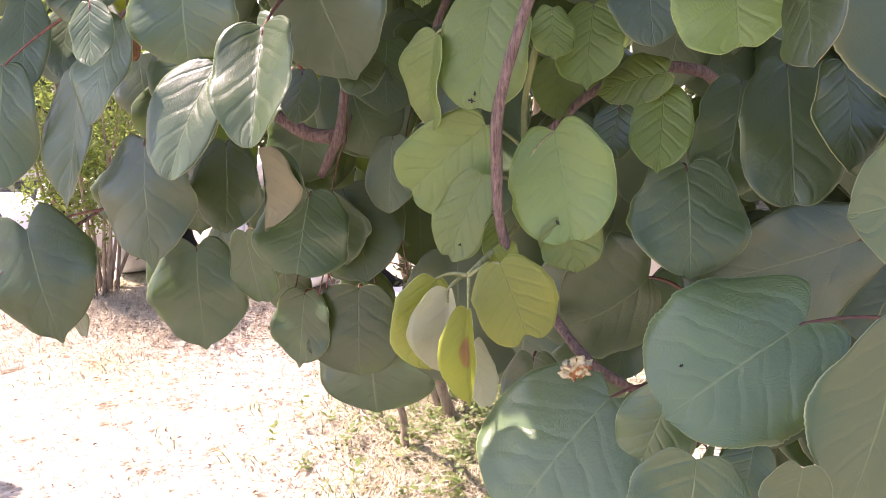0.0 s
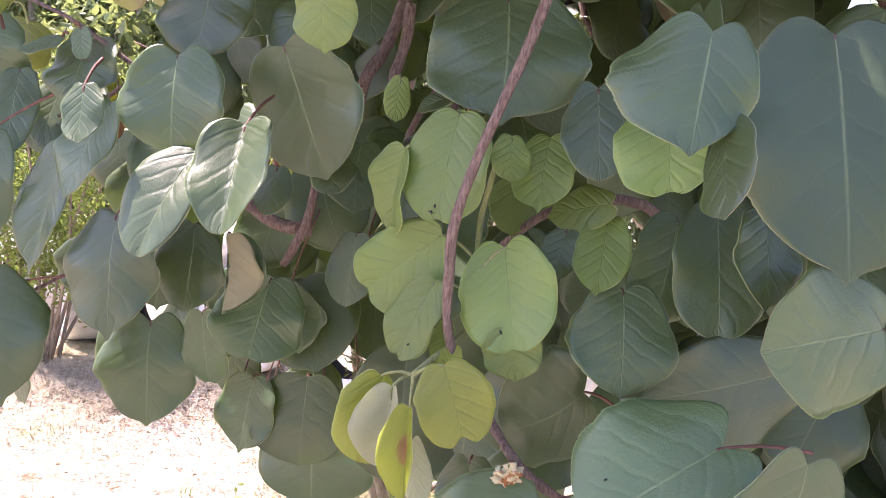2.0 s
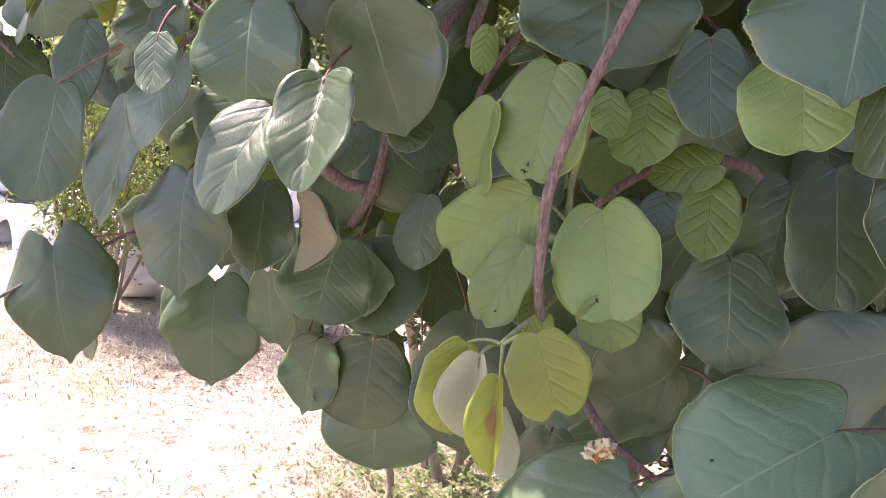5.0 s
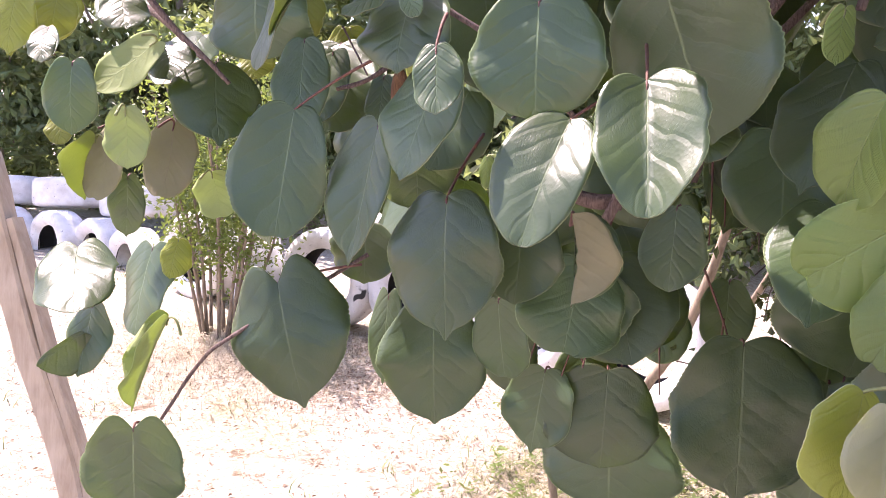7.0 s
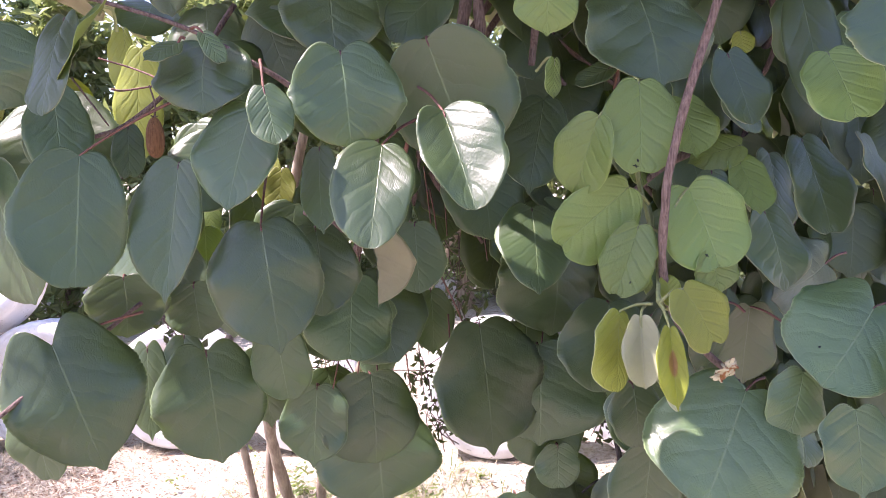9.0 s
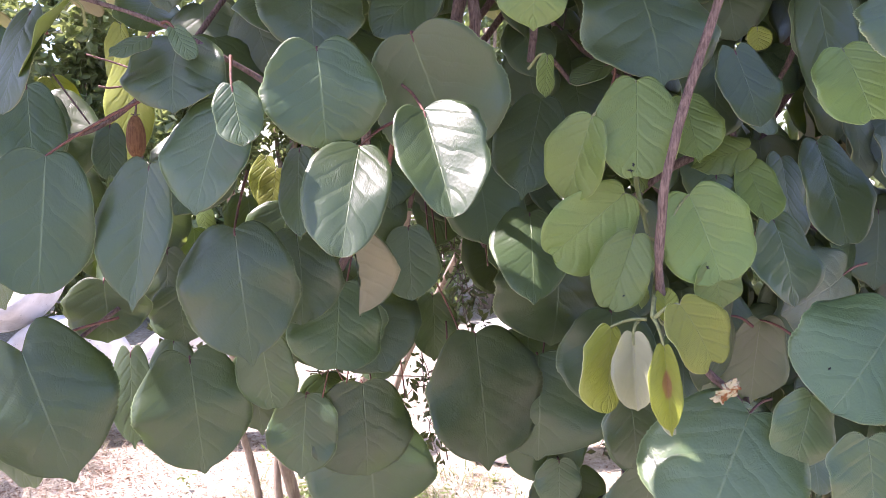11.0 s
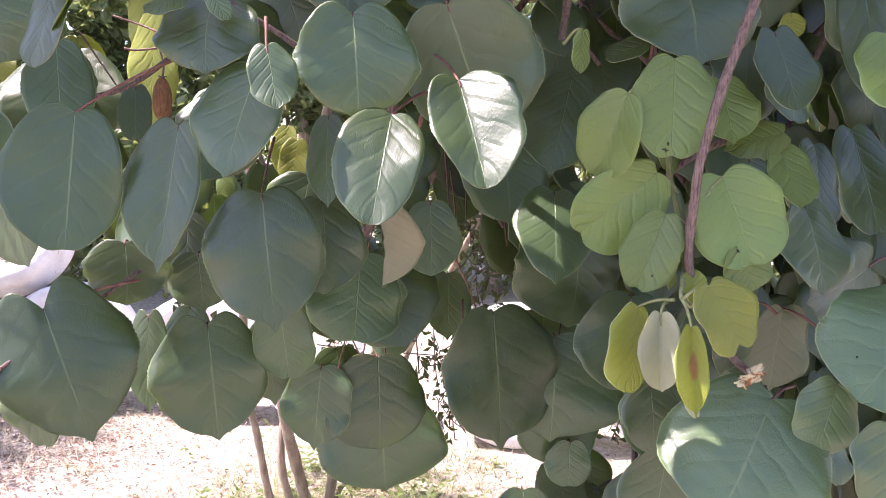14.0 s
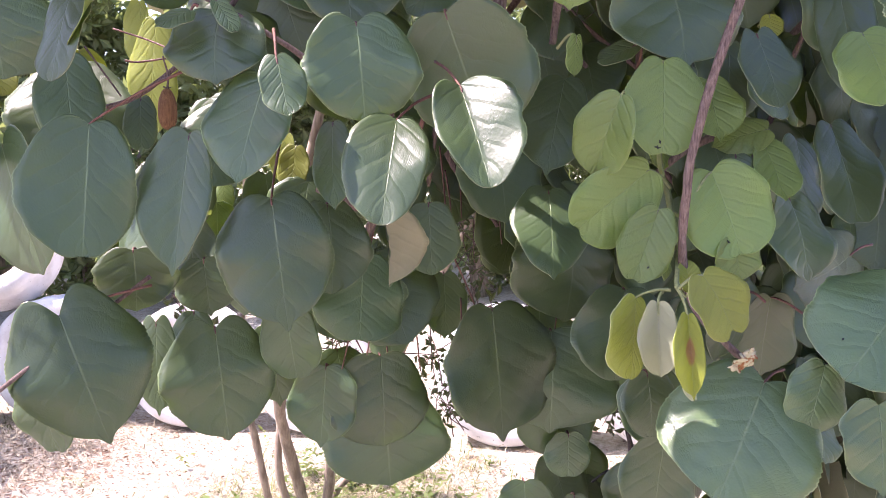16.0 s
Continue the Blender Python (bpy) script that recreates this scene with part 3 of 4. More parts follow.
cane([(0.04, 2.40, -0.03), (0.00, 2.38, 0.12), (-0.08, 2.30, 0.42), (-0.13, 2.15, 0.75), (-0.10, 1.95, 1.1), (0.0, 1.85, 1.6)], 0.022, 0.011, TRUNK, "trunk", "pale grey bare stem")
cane([(0.08, 2.42, -0.03), (0.10, 2.40, 0.14), (0.10, 2.30, 0.40), (0.20, 2.15, 0.72), (0.25, 2.0, 1.15), (0.2, 1.8, 1.6)], 0.020, 0.010, TRUNK, "trunk", "pale grey bare stem")
cane([(0.06, 2.44, -0.03), (0.16, 2.46, 0.10), (0.30, 2.46, 0.20), (0.36, 2.40, 0.55), (0.4, 1.9, 1.1)], 0.018, 0.008, TRUNK, "trunk", "pale grey bare stem")
cane([(0.00, 2.46, -0.03), (-0.06, 2.46, 0.20), (-0.05, 2.42, 0.55), (-0.2, 2.1, 0.95), (-0.3, 1.5, 1.25)], 0.015, 0.008, TRUNK, "trunk", "pale grey bare stem")
cane([(0.15, 0.62, 1.62), (0.10, 0.655, 1.42), (0.051, 0.667, 1.254), (0.058, 0.685, 1.12), (0.10, 0.70, 1.05), (0.155, 0.675, 0.99), (0.25, 0.74, 0.93), (0.4, 0.9, 0.92)], 0.0050, 0.0050, CANE, "cane", "rough reddish-brown hanging cane", 0.45)
cane([(0.093, 0.762, 1.302), (0.083, 0.762, 1.242), (0.082, 0.742, 1.188), (0.080, 0.721, 1.134), (0.024, 0.655, 1.094)], 0.0036, 0.0026, GREEN_STALK, "shoot", "pale green young shoot", 0.1)
cane([(0.096, 0.857, 1.170), (0.121, 0.823, 1.210), (0.150, 0.798, 1.244), (0.180, 0.781, 1.264), (0.220, 0.772, 1.277), (0.267, 0.791, 1.273), (0.315, 0.869, 1.257)], 0.0045, 0.0065)
cane([(-0.253, 1.14, 1.194), (-0.198, 1.14, 1.165), (-0.149, 1.14, 1.165)], 0.010, 0.012)
cane([(-0.14, 1.12, 1.36), (-0.147, 1.13, 1.232), (-0.159, 1.125, 1.165), (-0.188, 1.13, 1.103)], 0.008, 0.007)
cane([(-0.60, 1.02, 1.475), (-0.46, 0.96, 1.43), (-0.375, 0.93, 1.385), (-0.295, 0.94, 1.335), (-0.17, 1.0, 1.22)], 0.0024, 0.004)
cane([(-0.86, 1.1, 1.47), (-0.78, 1.1, 1.378), (-0.732, 1.1, 1.335), (-0.70, 1.11, 1.30)], 0.005, 0.003)
cane([(0.49, 1.34, 0.72), (0.40, 1.2, 0.71), (0.25, 1.0, 0.70)], 0.004, 0.003)
cane([(-0.767, 1.02, 0.836), (-0.715, 1.03, 0.918), (-0.663, 1.03, 0.965), (-0.5, 1.12, 1.07)], 0.0025, 0.003)
for i in range(8):
    x, z = rng.uniform(-0.1, 0.9), rng.uniform(1.05, 1.5)
    y = rng.uniform(1.05, 1.4)
    cane([(x, y, z), (x + rng.uniform(-0.2, 0.2), y + rng.uniform(-0.05, 0.1), z + 0.2), (x + rng.uniform(-0.3, 0.3), y + 0.1, z + 0.5)], 0.004, 0.008)

for _ in range(18):
    x, y, z = rng.uniform(-0.28, 0.25), rng.uniform(1.1, 1.3), rng.uniform(0.98, 1.3)
    drop, swing = rng.uniform(0.09, 0.2), rng.normal(0, 0.05)
    cane([(x, y, z), (x + swing * 0.6, y - 0.01, z - drop * 0.5), (x + swing, y - 0.015, z - drop)], 0.0017, 0.0012, RED_STALK, "shoot", "thin red hanging leaf stalk", 0.1)


cane([(-0.084, 1.044, 1.357), (-0.073, 0.999, 1.397), (-0.050, 1.006, 1.441), (-0.036, 1.014, 1.488), (-0.023, 1.023, 1.542)], 0.008, 0.0095)
cane([(-0.037, 0.975, 1.376), (-0.033, 0.981, 1.410), (-0.024, 0.987, 1.448), (-0.022, 0.996, 1.500)], 0.007, 0.008)
cane([(0.070, 0.997, 1.410), (0.076, 0.998, 1.440), (0.071, 0.982, 1.468), (0.069, 0.956, 1.510)], 0.0055, 0.007)
cane([(0.383, 1.238, 0.779), (0.396, 1.230, 0.751), (0.409, 1.219, 0.700), (0.425, 1.203, 0.611), (0.447, 1.207, 0.531), (0.477, 1.216, 0.424)], 0.0045, 0.0055, TRUNK_DARK, "stem", "thin blackened upright stem", 0.35)
cane([(0.332, 1.223, 0.581), (0.359, 1.215, 0.601), (0.398, 1.212, 0.604), (0.424, 1.204, 0.611)], 0.0022, 0.004, TRUNK_DARK, "twig", "thin blackened side twig", 0.35)
cane([(-0.903, 1.239, 1.423), (-0.833, 1.208, 1.384), (-0.783, 1.185, 1.347), (-0.751, 1.164, 1.329)], 0.0055, 0.00385)
cane([(-0.531, 1.383, 1.446), (-0.478, 1.361, 1.428), (-0.437, 1.311, 1.404)], 0.0016, 0.0016, RED_STALK, "shoot", "thin red twig", 0.1)
cane([(-0.515, 1.360, 1.393), (-0.496, 1.353, 1.391), (-0.449, 1.336, 1.398)], 0.002, 0.0016, RED_STALK, "shoot", "thin red twig", 0.1)
cane([(-0.571, 1.231, 1.394), (-0.545, 1.216, 1.353), (-0.526, 1.206, 1.323)], 0.0016, 0.0012, CANE)


cane([(-0.168, 0.937, 1.415), (-0.165, 0.903, 1.363), (-0.167, 0.895, 1.324), (-0.174, 0.918, 1.280), (-0.162, 0.975, 1.223)], 0.0035, 0.003, RED_STALK)


cane([(-0.125, 2.183, -0.030), (-0.129, 2.184, 0.111), (-0.164, 2.153, 0.291), (-0.192, 2.138, 0.440), (-0.223, 2.101, 0.574), (-0.258, 1.909, 0.843)], 0.013, 0.010, TRUNK, "trunk", "pale grey bare stem")


def fruit(center, width, height):
    """A young fruit hanging by a thin stalk, with its dry calyx on top."""
    rings, sides = 14, 18
    verts = [(0, 0, height / 2)]
    for i in range(1, rings):
        a = math.pi * i / rings
        r = width / 2 * math.sin(a) ** 0.8 * (1 + 0.12 * math.cos(a) * -1)
        for j in range(sides):
            b = 6.2832 * j / sides
            rr = r * (1 + 0.03 * noise.noise(Vector((math.cos(b) * 2, math.sin(b) * 2, a * 2))))
            verts.append((rr * math.cos(b), rr * math.sin(b), height / 2 * math.cos(a)))
    verts.append((0, 0, -height / 2))
    last = len(verts) - 1
    faces = [(0, 1 + j, 1 + (j + 1) % sides) for j in range(sides)]
    for i in range(rings - 2):
        for j in range(sides):
            a, b = 1 + i * sides + j, 1 + i * sides + (j + 1) % sides
            faces.append((a, a + sides, b + sides, b))
    faces += [(last, last - sides + (j + 1) % sides, last - sides + j) for j in range(sides)]
    ob = part("fruit", mesh_of("fruit", verts, faces, [FRUIT]), vine, "small brown downy kiwi fruit hanging by its stalk")
    ob.location = Vector(center) - vine.location
    part("stalk", tube([(0, 0, height / 2 - 0.002), (0.002, 0, height / 2 + 0.018), (-0.004, 0.004, height / 2 + 0.045)], 0.0016, 0.0012, CANE, 7, 5, "stalk"), ob)
    for i in range(5):
        a = 6.2832 * i / 5
        tip = Vector((math.cos(a) * 0.006, math.sin(a) * 0.006, height / 2 + 0.002))
        part("sepal", tube([(0, 0, height / 2 - 0.001), tip * 0.5 + Vector((0, 0, height / 4)), tip], 0.0014, 0.0005, CANE, 5, 3, "sepal"), ob)


fruit((-0.467, 1.15, 1.303), 0.026, 0.058)
cane([(-0.56, 1.16, 1.30), (-0.515, 1.155, 1.315), (-0.465, 1.155, 1.352), (-0.40, 1.18, 1.42), (-0.33, 1.25, 1.52)], 0.003, 0.0045)


def withered_leaf(center, size):
    """A dried, crumpled scrap of a leaf caught on the cane."""
    n, verts, faces = 18, [], []
    for i in range(n + 1):
        for j in range(n + 1):
            u, v = i / n * 2 - 1, j / n * 2 - 1
            ragged = 1 + 0.35 * noise.noise(Vector((u * 2.2, v * 2.2, 5.0)))
            q = Vector((u * size * ragged * 0.75, 0.0, v * size * ragged * (1 - 0.45 * abs(u))))
            q.y = size * (0.7 * noise.noise(Vector((u * 1.6, v * 1.6, 1.0))) + 0.2 * noise.noise(Vector((u * 4, v * 4, 2.0))) - 0.5 * v)
            verts.append(q)
    for i in range(n):
        for j in range(n):
            if noise.noise(Vector((i * 0.45, j * 0.45, 9.0))) > -0.45:
                a = i * (n + 1) + j
                faces.append((a, a + 1, a + n + 2, a + n + 1))
    ob = part("withered_leaf", mesh_of("withered_leaf", verts, faces, [WITHERED]), vine, "dry crumpled cream and rust-brown leaf caught on the cane")
    ob.location = Vector(center) - vine.location
    thick = ob.modifiers.new("thickness", "SOLIDIFY")
    thick.thickness = 0.0006


withered_leaf((0.127, 0.651, 1.001), 0.018)

def scars(ob, spots):
    """Small dark insect scars on the blade: (across, along, size) each, in the blade's own coordinates."""
    uv = ob.data.uv_layers["blade"].data
    for across, along, size in spots:
        loop = min(range(len(uv)), key=lambda i: (uv[i].uv[0] - across) ** 2 + (uv[i].uv[1] - along) ** 2)
        v = ob.data.vertices[ob.data.loops[loop].vertex_index].co
        for i in range(2):
            a = 1.9 * i + size * 300
            d = Vector((math.cos(a), math.sin(a), 0)) * size * (0.7 - 0.25 * i)
            start = v + Vector((0, 0, 0.0014))
            part("scar", tube([start - d * 0.5, start + d * 0.1, start + d * 0.5], 0.0008, 0.0004, TRUNK_DARK, 5, 3, "scar"), ob)


# ---- vine: leaves ----
leaf((-0.183, 0.785, 1.316), (-0.183, 0.704, 1.200), (-0.046, 0.009, -0.014), MATURE, 0.36, cup=0.0, fold=0.42, notch=-0.5, lobe=0.06, point=0.5, stalk=(-0.173, 0.878, 1.354), asym=-0.11, bow=0.02)
leaf((-0.245, 0.823, 1.278), (-0.286, 0.761, 1.160), (-0.043, 0.019, 0.006), MATURE, 0.42, fold=0.22, notch=-0.4, lobe=0.06, point=0.5, stalk=(-0.182, 0.867, 1.312), asym=0.11, bow=0.1)
leaf((-0.282, 0.854, 1.387), (-0.278, 0.837, 1.277), (-0.065, 0.012, -0.004), MATURE, 0.44, lobe=0.17, point=0.1, notch=0.3, asym=-0.03)
leaf((-0.163, 0.871, 1.412), (-0.101, 0.873, 1.264), (-0.061, 0.046, -0.035), MATURE, 0.45, point=0.3, fold=0.12, asym=-0.07, shade=True)
leaf((-0.369, 0.920, 1.186), (-0.360, 0.883, 1.040), (-0.065, 0.017, -0.008), MATURE, 0.44, notch=1.3, point=0.35, stalk=(-0.338, 1.016, 1.253), asym=0.07)
leaf((-0.378, 0.833, 1.342), (-0.372, 0.805, 1.278), (-0.025, 0.002, -0.005), MATURE, 0.48, point=0.35, stalk=(-0.373, 0.868, 1.376), asym=-0.06, shade=True)
leaf((-0.376, 0.905, 1.326), (-0.415, 0.875, 1.209), (-0.040, 0.033, 0.011), MATURE, 0.43, point=0.55, notch=0.6, asym=0.11, shade=True)
leaf((-0.565, 0.978, 1.272), (-0.578, 0.942, 1.115), (-0.063, 0.003, 0.005), MATURE, 0.48, notch=1, point=0.5, stalk=(-0.450, 0.955, 1.341), asym=0.15)
leaf((-0.457, 0.958, 1.261), (-0.482, 0.932, 1.105), (-0.039, 0.023, 0.004), MATURE, 0.45, notch=1.2, point=0.6, fold=0.2, asym=0.20)
leaf((-0.611, 1.055, 1.035), (-0.561, 1.013, 0.885), (-0.079, -0.002, -0.026), MATURE, 0.36, notch=1.1, lobe=0.26, stalk=(-0.500, 1.080, 1.064), point=0.5, asym=-0.06)
leaf((-0.408, 1.180, 0.975), (-0.396, 1.149, 0.814), (-0.083, 0.008, -0.008), MATURE, 0.46, notch=0.8, lobe=0.17, point=0.4, asym=0.05)
leaf((-0.285, 0.976, 1.174), (-0.287, 0.949, 1.060), (-0.050, 0.013, -0.003), MATURE, 0.57)
leaf((-0.228, 0.922, 1.173), (-0.223, 0.907, 1.076), (-0.053, -0.001, -0.002), MATURE, 0.49, curl=2.55)
leaf((0.021, 1.085, 0.992), (0.025, 1.050, 0.792), (-0.099, 0.003, -0.004), MATURE, 0.49, asym=-0.08, point=0.1)
leaf((0.135, 1.082, 0.945), (0.121, 1.057, 0.782), (-0.096, 0.038, 0.001), MATURE, 0.48, point=0.2, notch=0.9, asym=-0.18)
leaf((0.071, 0.998, 1.188), (0.035, 0.923, 1.069), (-0.057, 0.013, -0.003), MATURE, 0.41, notch=0.8, point=0.55, asym=0.04)
leaf((0.170, 1.079, 1.122), (0.148, 1.061, 0.969), (-0.109, -0.010, 0.013), MATURE, 0.51, point=0.3, notch=0.6, asym=0.12, shade=True)
scars(leaf((0.046, 0.717, 1.349), (0.033, 0.697, 1.236), (-0.042, 0.021, 0.001), YOUNG, 0.51, notch=-0.8, stalk=(0.078, 0.710, 1.289), fold=0.16), ((0.62, 0.90, 0.010), (0.56, 0.84, 0.006)))
leaf((-0.006, 0.726, 1.309), (-0.012, 0.766, 1.217), (-0.019, 0.030, 0.014), YOUNG, 0.54, fold=0.3, shade=True)
leaf((0.041, 0.729, 1.223), (-0.038, 0.767, 1.148), (-0.028, 0.008, 0.037), YOUNG, 0.53, notch=-0.8, stalk=(0.079, 0.735, 1.201), point=0.1, asym=-0.12, fold=0.2)
scars(leaf((0.038, 0.706, 1.177), (0.004, 0.708, 1.092), (-0.022, 0.021, 0.010), YOUNG, 0.50, notch=-0.8, stalk=(0.078, 0.713, 1.166), fold=0.28, shade=True), ((0.3, 0.75, 0.004),))
scars(leaf((0.104, 0.694, 1.221), (0.119, 0.654, 1.121), (-0.044, 0.023, -0.016), YOUNG, 0.47, notch=-0.8, stalk=(0.075, 0.695, 1.186), fold=0.26, shade=True), ((0.62, 0.78, 0.007),))
leaf((0.115, 0.666, 1.146), (0.125, 0.662, 1.095), (-0.029, 0.007, -0.006), YOUNG, 0.43, fold=0.2)
leaf((0.052, 0.646, 1.107), (0.078, 0.619, 1.039), (-0.035, 0.000, -0.013), NEWEST, 0.48, notch=-1.8, stalk=(0.024, 0.653, 1.093), point=0, asym=0.00, shade=True)
leaf((0.023, 0.635, 1.066), (0.025, 0.623, 0.980), (-0.0150, 0.0085, -0.002), SCORCHED, 0.52, fold=0.85, stalk=(0.024, 0.654, 1.093), asym=0.27)
leaf((-0.007, 0.686, 1.079), (-0.013, 0.681, 0.987), (-0.030, -0.005, 0.003), NEWEST, 0.50, fold=0.15, stalk=(0.024, 0.664, 1.090), asym=0.39)
leaf((0.005, 0.663, 1.076), (0.004, 0.652, 0.997), (0.020, -0.011, -0.001), NEWEST, 0.49, fold=-0.75, stalk=(0.024, 0.678, 1.085), asym=-0.21)
leaf((0.054, 0.709, 1.136), (0.047, 0.702, 1.095), (-0.013, -0.007, 0.003), YOUNG, 0.51, shade=True)
leaf((0.146, 0.753, 1.336), (0.136, 0.715, 1.263), (-0.031, 0.015, -0.003), YOUNG, 0.55, fold=0.2)
leaf((0.119, 0.818, 1.283), (0.124, 0.802, 1.223), (-0.029, -0.005, -0.001), YOUNG, 0.52)
leaf((0.209, 0.715, 1.256), (0.194, 0.666, 1.190), (-0.027, 0.009, -0.001), YOUNG, 0.51, fold=0.22)
leaf((0.170, 0.723, 1.242), (0.160, 0.705, 1.192), (-0.020, 0.013, 0.000), MATURE, 0.49)
leaf((0.209, 0.712, 1.274), (0.154, 0.744, 1.253), (0.000, 0.015, 0.023), YOUNG, 0.41)
leaf((0.221, 0.599, 1.375), (0.215, 0.553, 1.292), (-0.035, 0.024, -0.006), YOUNG, 0.56, point=0, notch=-1, asym=0.07, fold=0.2, shade=True)
leaf((0.212, 0.507, 1.418), (0.196, 0.474, 1.330), (-0.050, 0.016, 0.003), MATURE, 0.42, bare=True, point=0.55, notch=0.8, lobe=0.2, asym=0.29, shade=True)
leaf((0.351, 0.598, 1.443), (0.353, 0.521, 1.250), (-0.086, -0.000, -0.023), MATURE, 0.46)
leaf((0.291, 0.739, 1.264), (0.266, 0.701, 1.158), (-0.043, -0.006, 0.008), MATURE, 0.56, asym=0.02, fold=0.12, point=0.2, shade=True)
leaf((0.320, 0.711, 1.283), (0.320, 0.659, 1.153), (-0.046, 0.008, -0.006), MATURE, 0.56, asym=-0.01, fold=0.15, point=0.3, shade=True)
leaf((0.228, 0.689, 1.189), (0.229, 0.655, 1.091), (-0.055, -0.003, 0.000), MATURE, 0.50)
leaf((0.442, 0.762, 1.098), (0.269, 0.705, 1.070), (-0.019, 0.011, 0.066), MATURE, 0.48, stalk=(0.509, 0.776, 1.111), lobe=0.25, asym=-0.17)
leaf((0.435, 0.588, 1.195), (0.312, 0.554, 1.172), (-0.015, 0.010, 0.063), FRESH, 0.50)
scars(leaf((0.307, 0.588, 1.072), (0.190, 0.567, 0.995), (-0.037, 0.045, 0.044), FRESH, 0.45, notch=0.3, lobe=0.24, stalk=(0.397, 0.598, 1.071), point=0, asym=0.12), ((0.7, 0.75, 0.005),))
leaf((0.162, 0.652, 0.970), (0.063, 0.619, 0.854), (-0.060, 0.064, 0.027), FRESH, 0.51, stalk=(0.213, 0.669, 0.976), lobe=0.15, point=0.3, asym=0.04, shade=True)
leaf((0.208, 0.539, 0.971), (0.193, 0.517, 0.886), (-0.047, 0.016, 0.004), FRESH, 0.41, bare=True)
leaf((0.355, 0.532, 1.085), (0.319, 0.507, 0.947), (-0.058, -0.007, 0.016), MATURE, 0.52, bare=True)
leaf((0.088, 0.779, 1.478), (0.088, 0.729, 1.352), (-0.086, 0.012, -0.012), MATURE, 0.48)
leaf((0.181, 0.710, 1.388), (0.184, 0.671, 1.298), (-0.035, 0.009, -0.005), MATURE, 0.50)
leaf((-0.020, 0.799, 1.384), (-0.021, 0.800, 1.338), (-0.015, -0.004, 0.000), YOUNG, 0.48)
leaf((0.045, 0.764, 1.374), (0.004, 0.786, 1.353), (0.001, 0.015, 0.012), MATURE, 0.49)
leaf((-0.095, 0.919, 1.285), (-0.097, 0.892, 1.241), (-0.029, 0.007, -0.003), MATURE, 0.48)
leaf((-0.153, 0.829, 1.271), (-0.158, 0.807, 1.217), (-0.022, 0.004, -0.000), MATURE, 0.48)
leaf((-0.096, 0.691, 1.460), (-0.093, 0.705, 1.395), (-0.033, 0.014, 0.002), YOUNG, 0.57)
leaf((-0.740, 1.159, 1.330), (-0.717, 1.113, 1.221), (-0.054, -0.034, 0.003), MATURE, 0.52)
leaf((-0.798, 1.144, 1.241), (-0.813, 1.122, 1.130), (0.044, -0.005, -0.005), MATURE, 0.48)
leaf((-0.901, 1.064, 1.318), (-0.900, 1.055, 1.224), (-0.039, -0.004, 0.000), MATURE, 0.49)
leaf((-0.895, 1.046, 1.068), (-0.826, 0.924, 1.014), (-0.052, -0.005, 0.000), MATURE, 0.44, asym=0.02, lobe=0.2, point=0.1)
leaf((-0.921, 1.303, 1.016), (-0.931, 1.251, 0.873), (-0.059, 0.031, -0.007), MATURE, 0.29)
leaf((-0.851, 1.006, 1.000), (-0.860, 0.977, 0.909), (-0.034, 0.007, 0.003), MATURE, 0.48, asym=-0.13)
leaf((-0.762, 1.040, 0.978), (-0.814, 1.034, 0.845), (0.010, 0.047, -0.006), YOUNG, 0.58, curl=1.7)
leaf((-0.735, 0.890, 0.883), (-0.741, 0.899, 0.766), (-0.063, -0.010, -0.004), MATURE, 0.46, lobe=0.24, point=0.3, asym=-0.01)
# YOUNG in these four lines: yellow of sun from behind put into the colour
leaf((-0.826, 1.061, 1.262), (-0.823, 1.055, 1.182), (0.032, 0.003, 0.001), YOUNG, 0.49)
leaf((-0.831, 1.346, 1.150), (-0.814, 1.341, 1.068), (0.043, -0.004, 0.005), YOUNG, 0.47)
leaf((-0.922, 1.232, 1.147), (-0.931, 1.236, 1.051), (-0.031, -0.002, 0.003), MATURE, 0.46)
leaf((-0.790, 1.083, 1.352), (-0.870, 1.063, 1.285), (0.024, -0.015, -0.024), YOUNG, 0.47)
leaf((-0.592, 1.106, 1.363), (-0.584, 1.055, 1.236), (-0.040, 0.002, -0.002), MATURE, 0.46)
leaf((-0.571, 0.983, 1.431), (-0.599, 0.945, 1.316), (-0.023, 0.032, 0.001), MATURE, 0.64)
leaf((-0.419, 0.947, 1.403), (-0.430, 0.916, 1.321), (-0.054, 0.026, 0.003), MATURE, 0.46, shade=True)
leaf((-0.519, 1.185, 1.100), (-0.518, 1.181, 1.013), (-0.058, 0.014, -0.002), MATURE, 0.44)
leaf((0.215, 0.739, 1.064), (0.122, 0.712, 1.020), (-0.026, -0.028, 0.071), MATURE, 0.39, stalk=(0.258, 0.744, 1.046))
leaf((-0.163, 1.257, 0.827), (-0.139, 1.232, 0.663), (-0.066, 0.026, -0.014), MATURE, 0.50)
leaf((-0.122, 1.214, 0.826), (-0.117, 1.195, 0.670), (-0.105, 0.031, -0.007), MATURE, 0.56, point=0.15, asym=0.01)
leaf((-0.200, 1.090, 1.084), (-0.219, 1.051, 0.964), (-0.071, 0.001, 0.011), MATURE, 0.51)
leaf((-0.310, 1.129, 1.014), (-0.292, 1.134, 0.893), (-0.042, 0.020, -0.008), MATURE, 0.49, asym=0.02)
leaf((-0.128, 1.322, 1.016), (-0.126, 1.292, 0.904), (-0.041, -0.000, -0.001), MATURE, 0.49)
leaf((-0.141, 1.177, 0.906), (-0.141, 1.160, 0.756), (-0.087, 0.009, -0.001), MATURE, 0.49, asym=0.10, point=0.2)
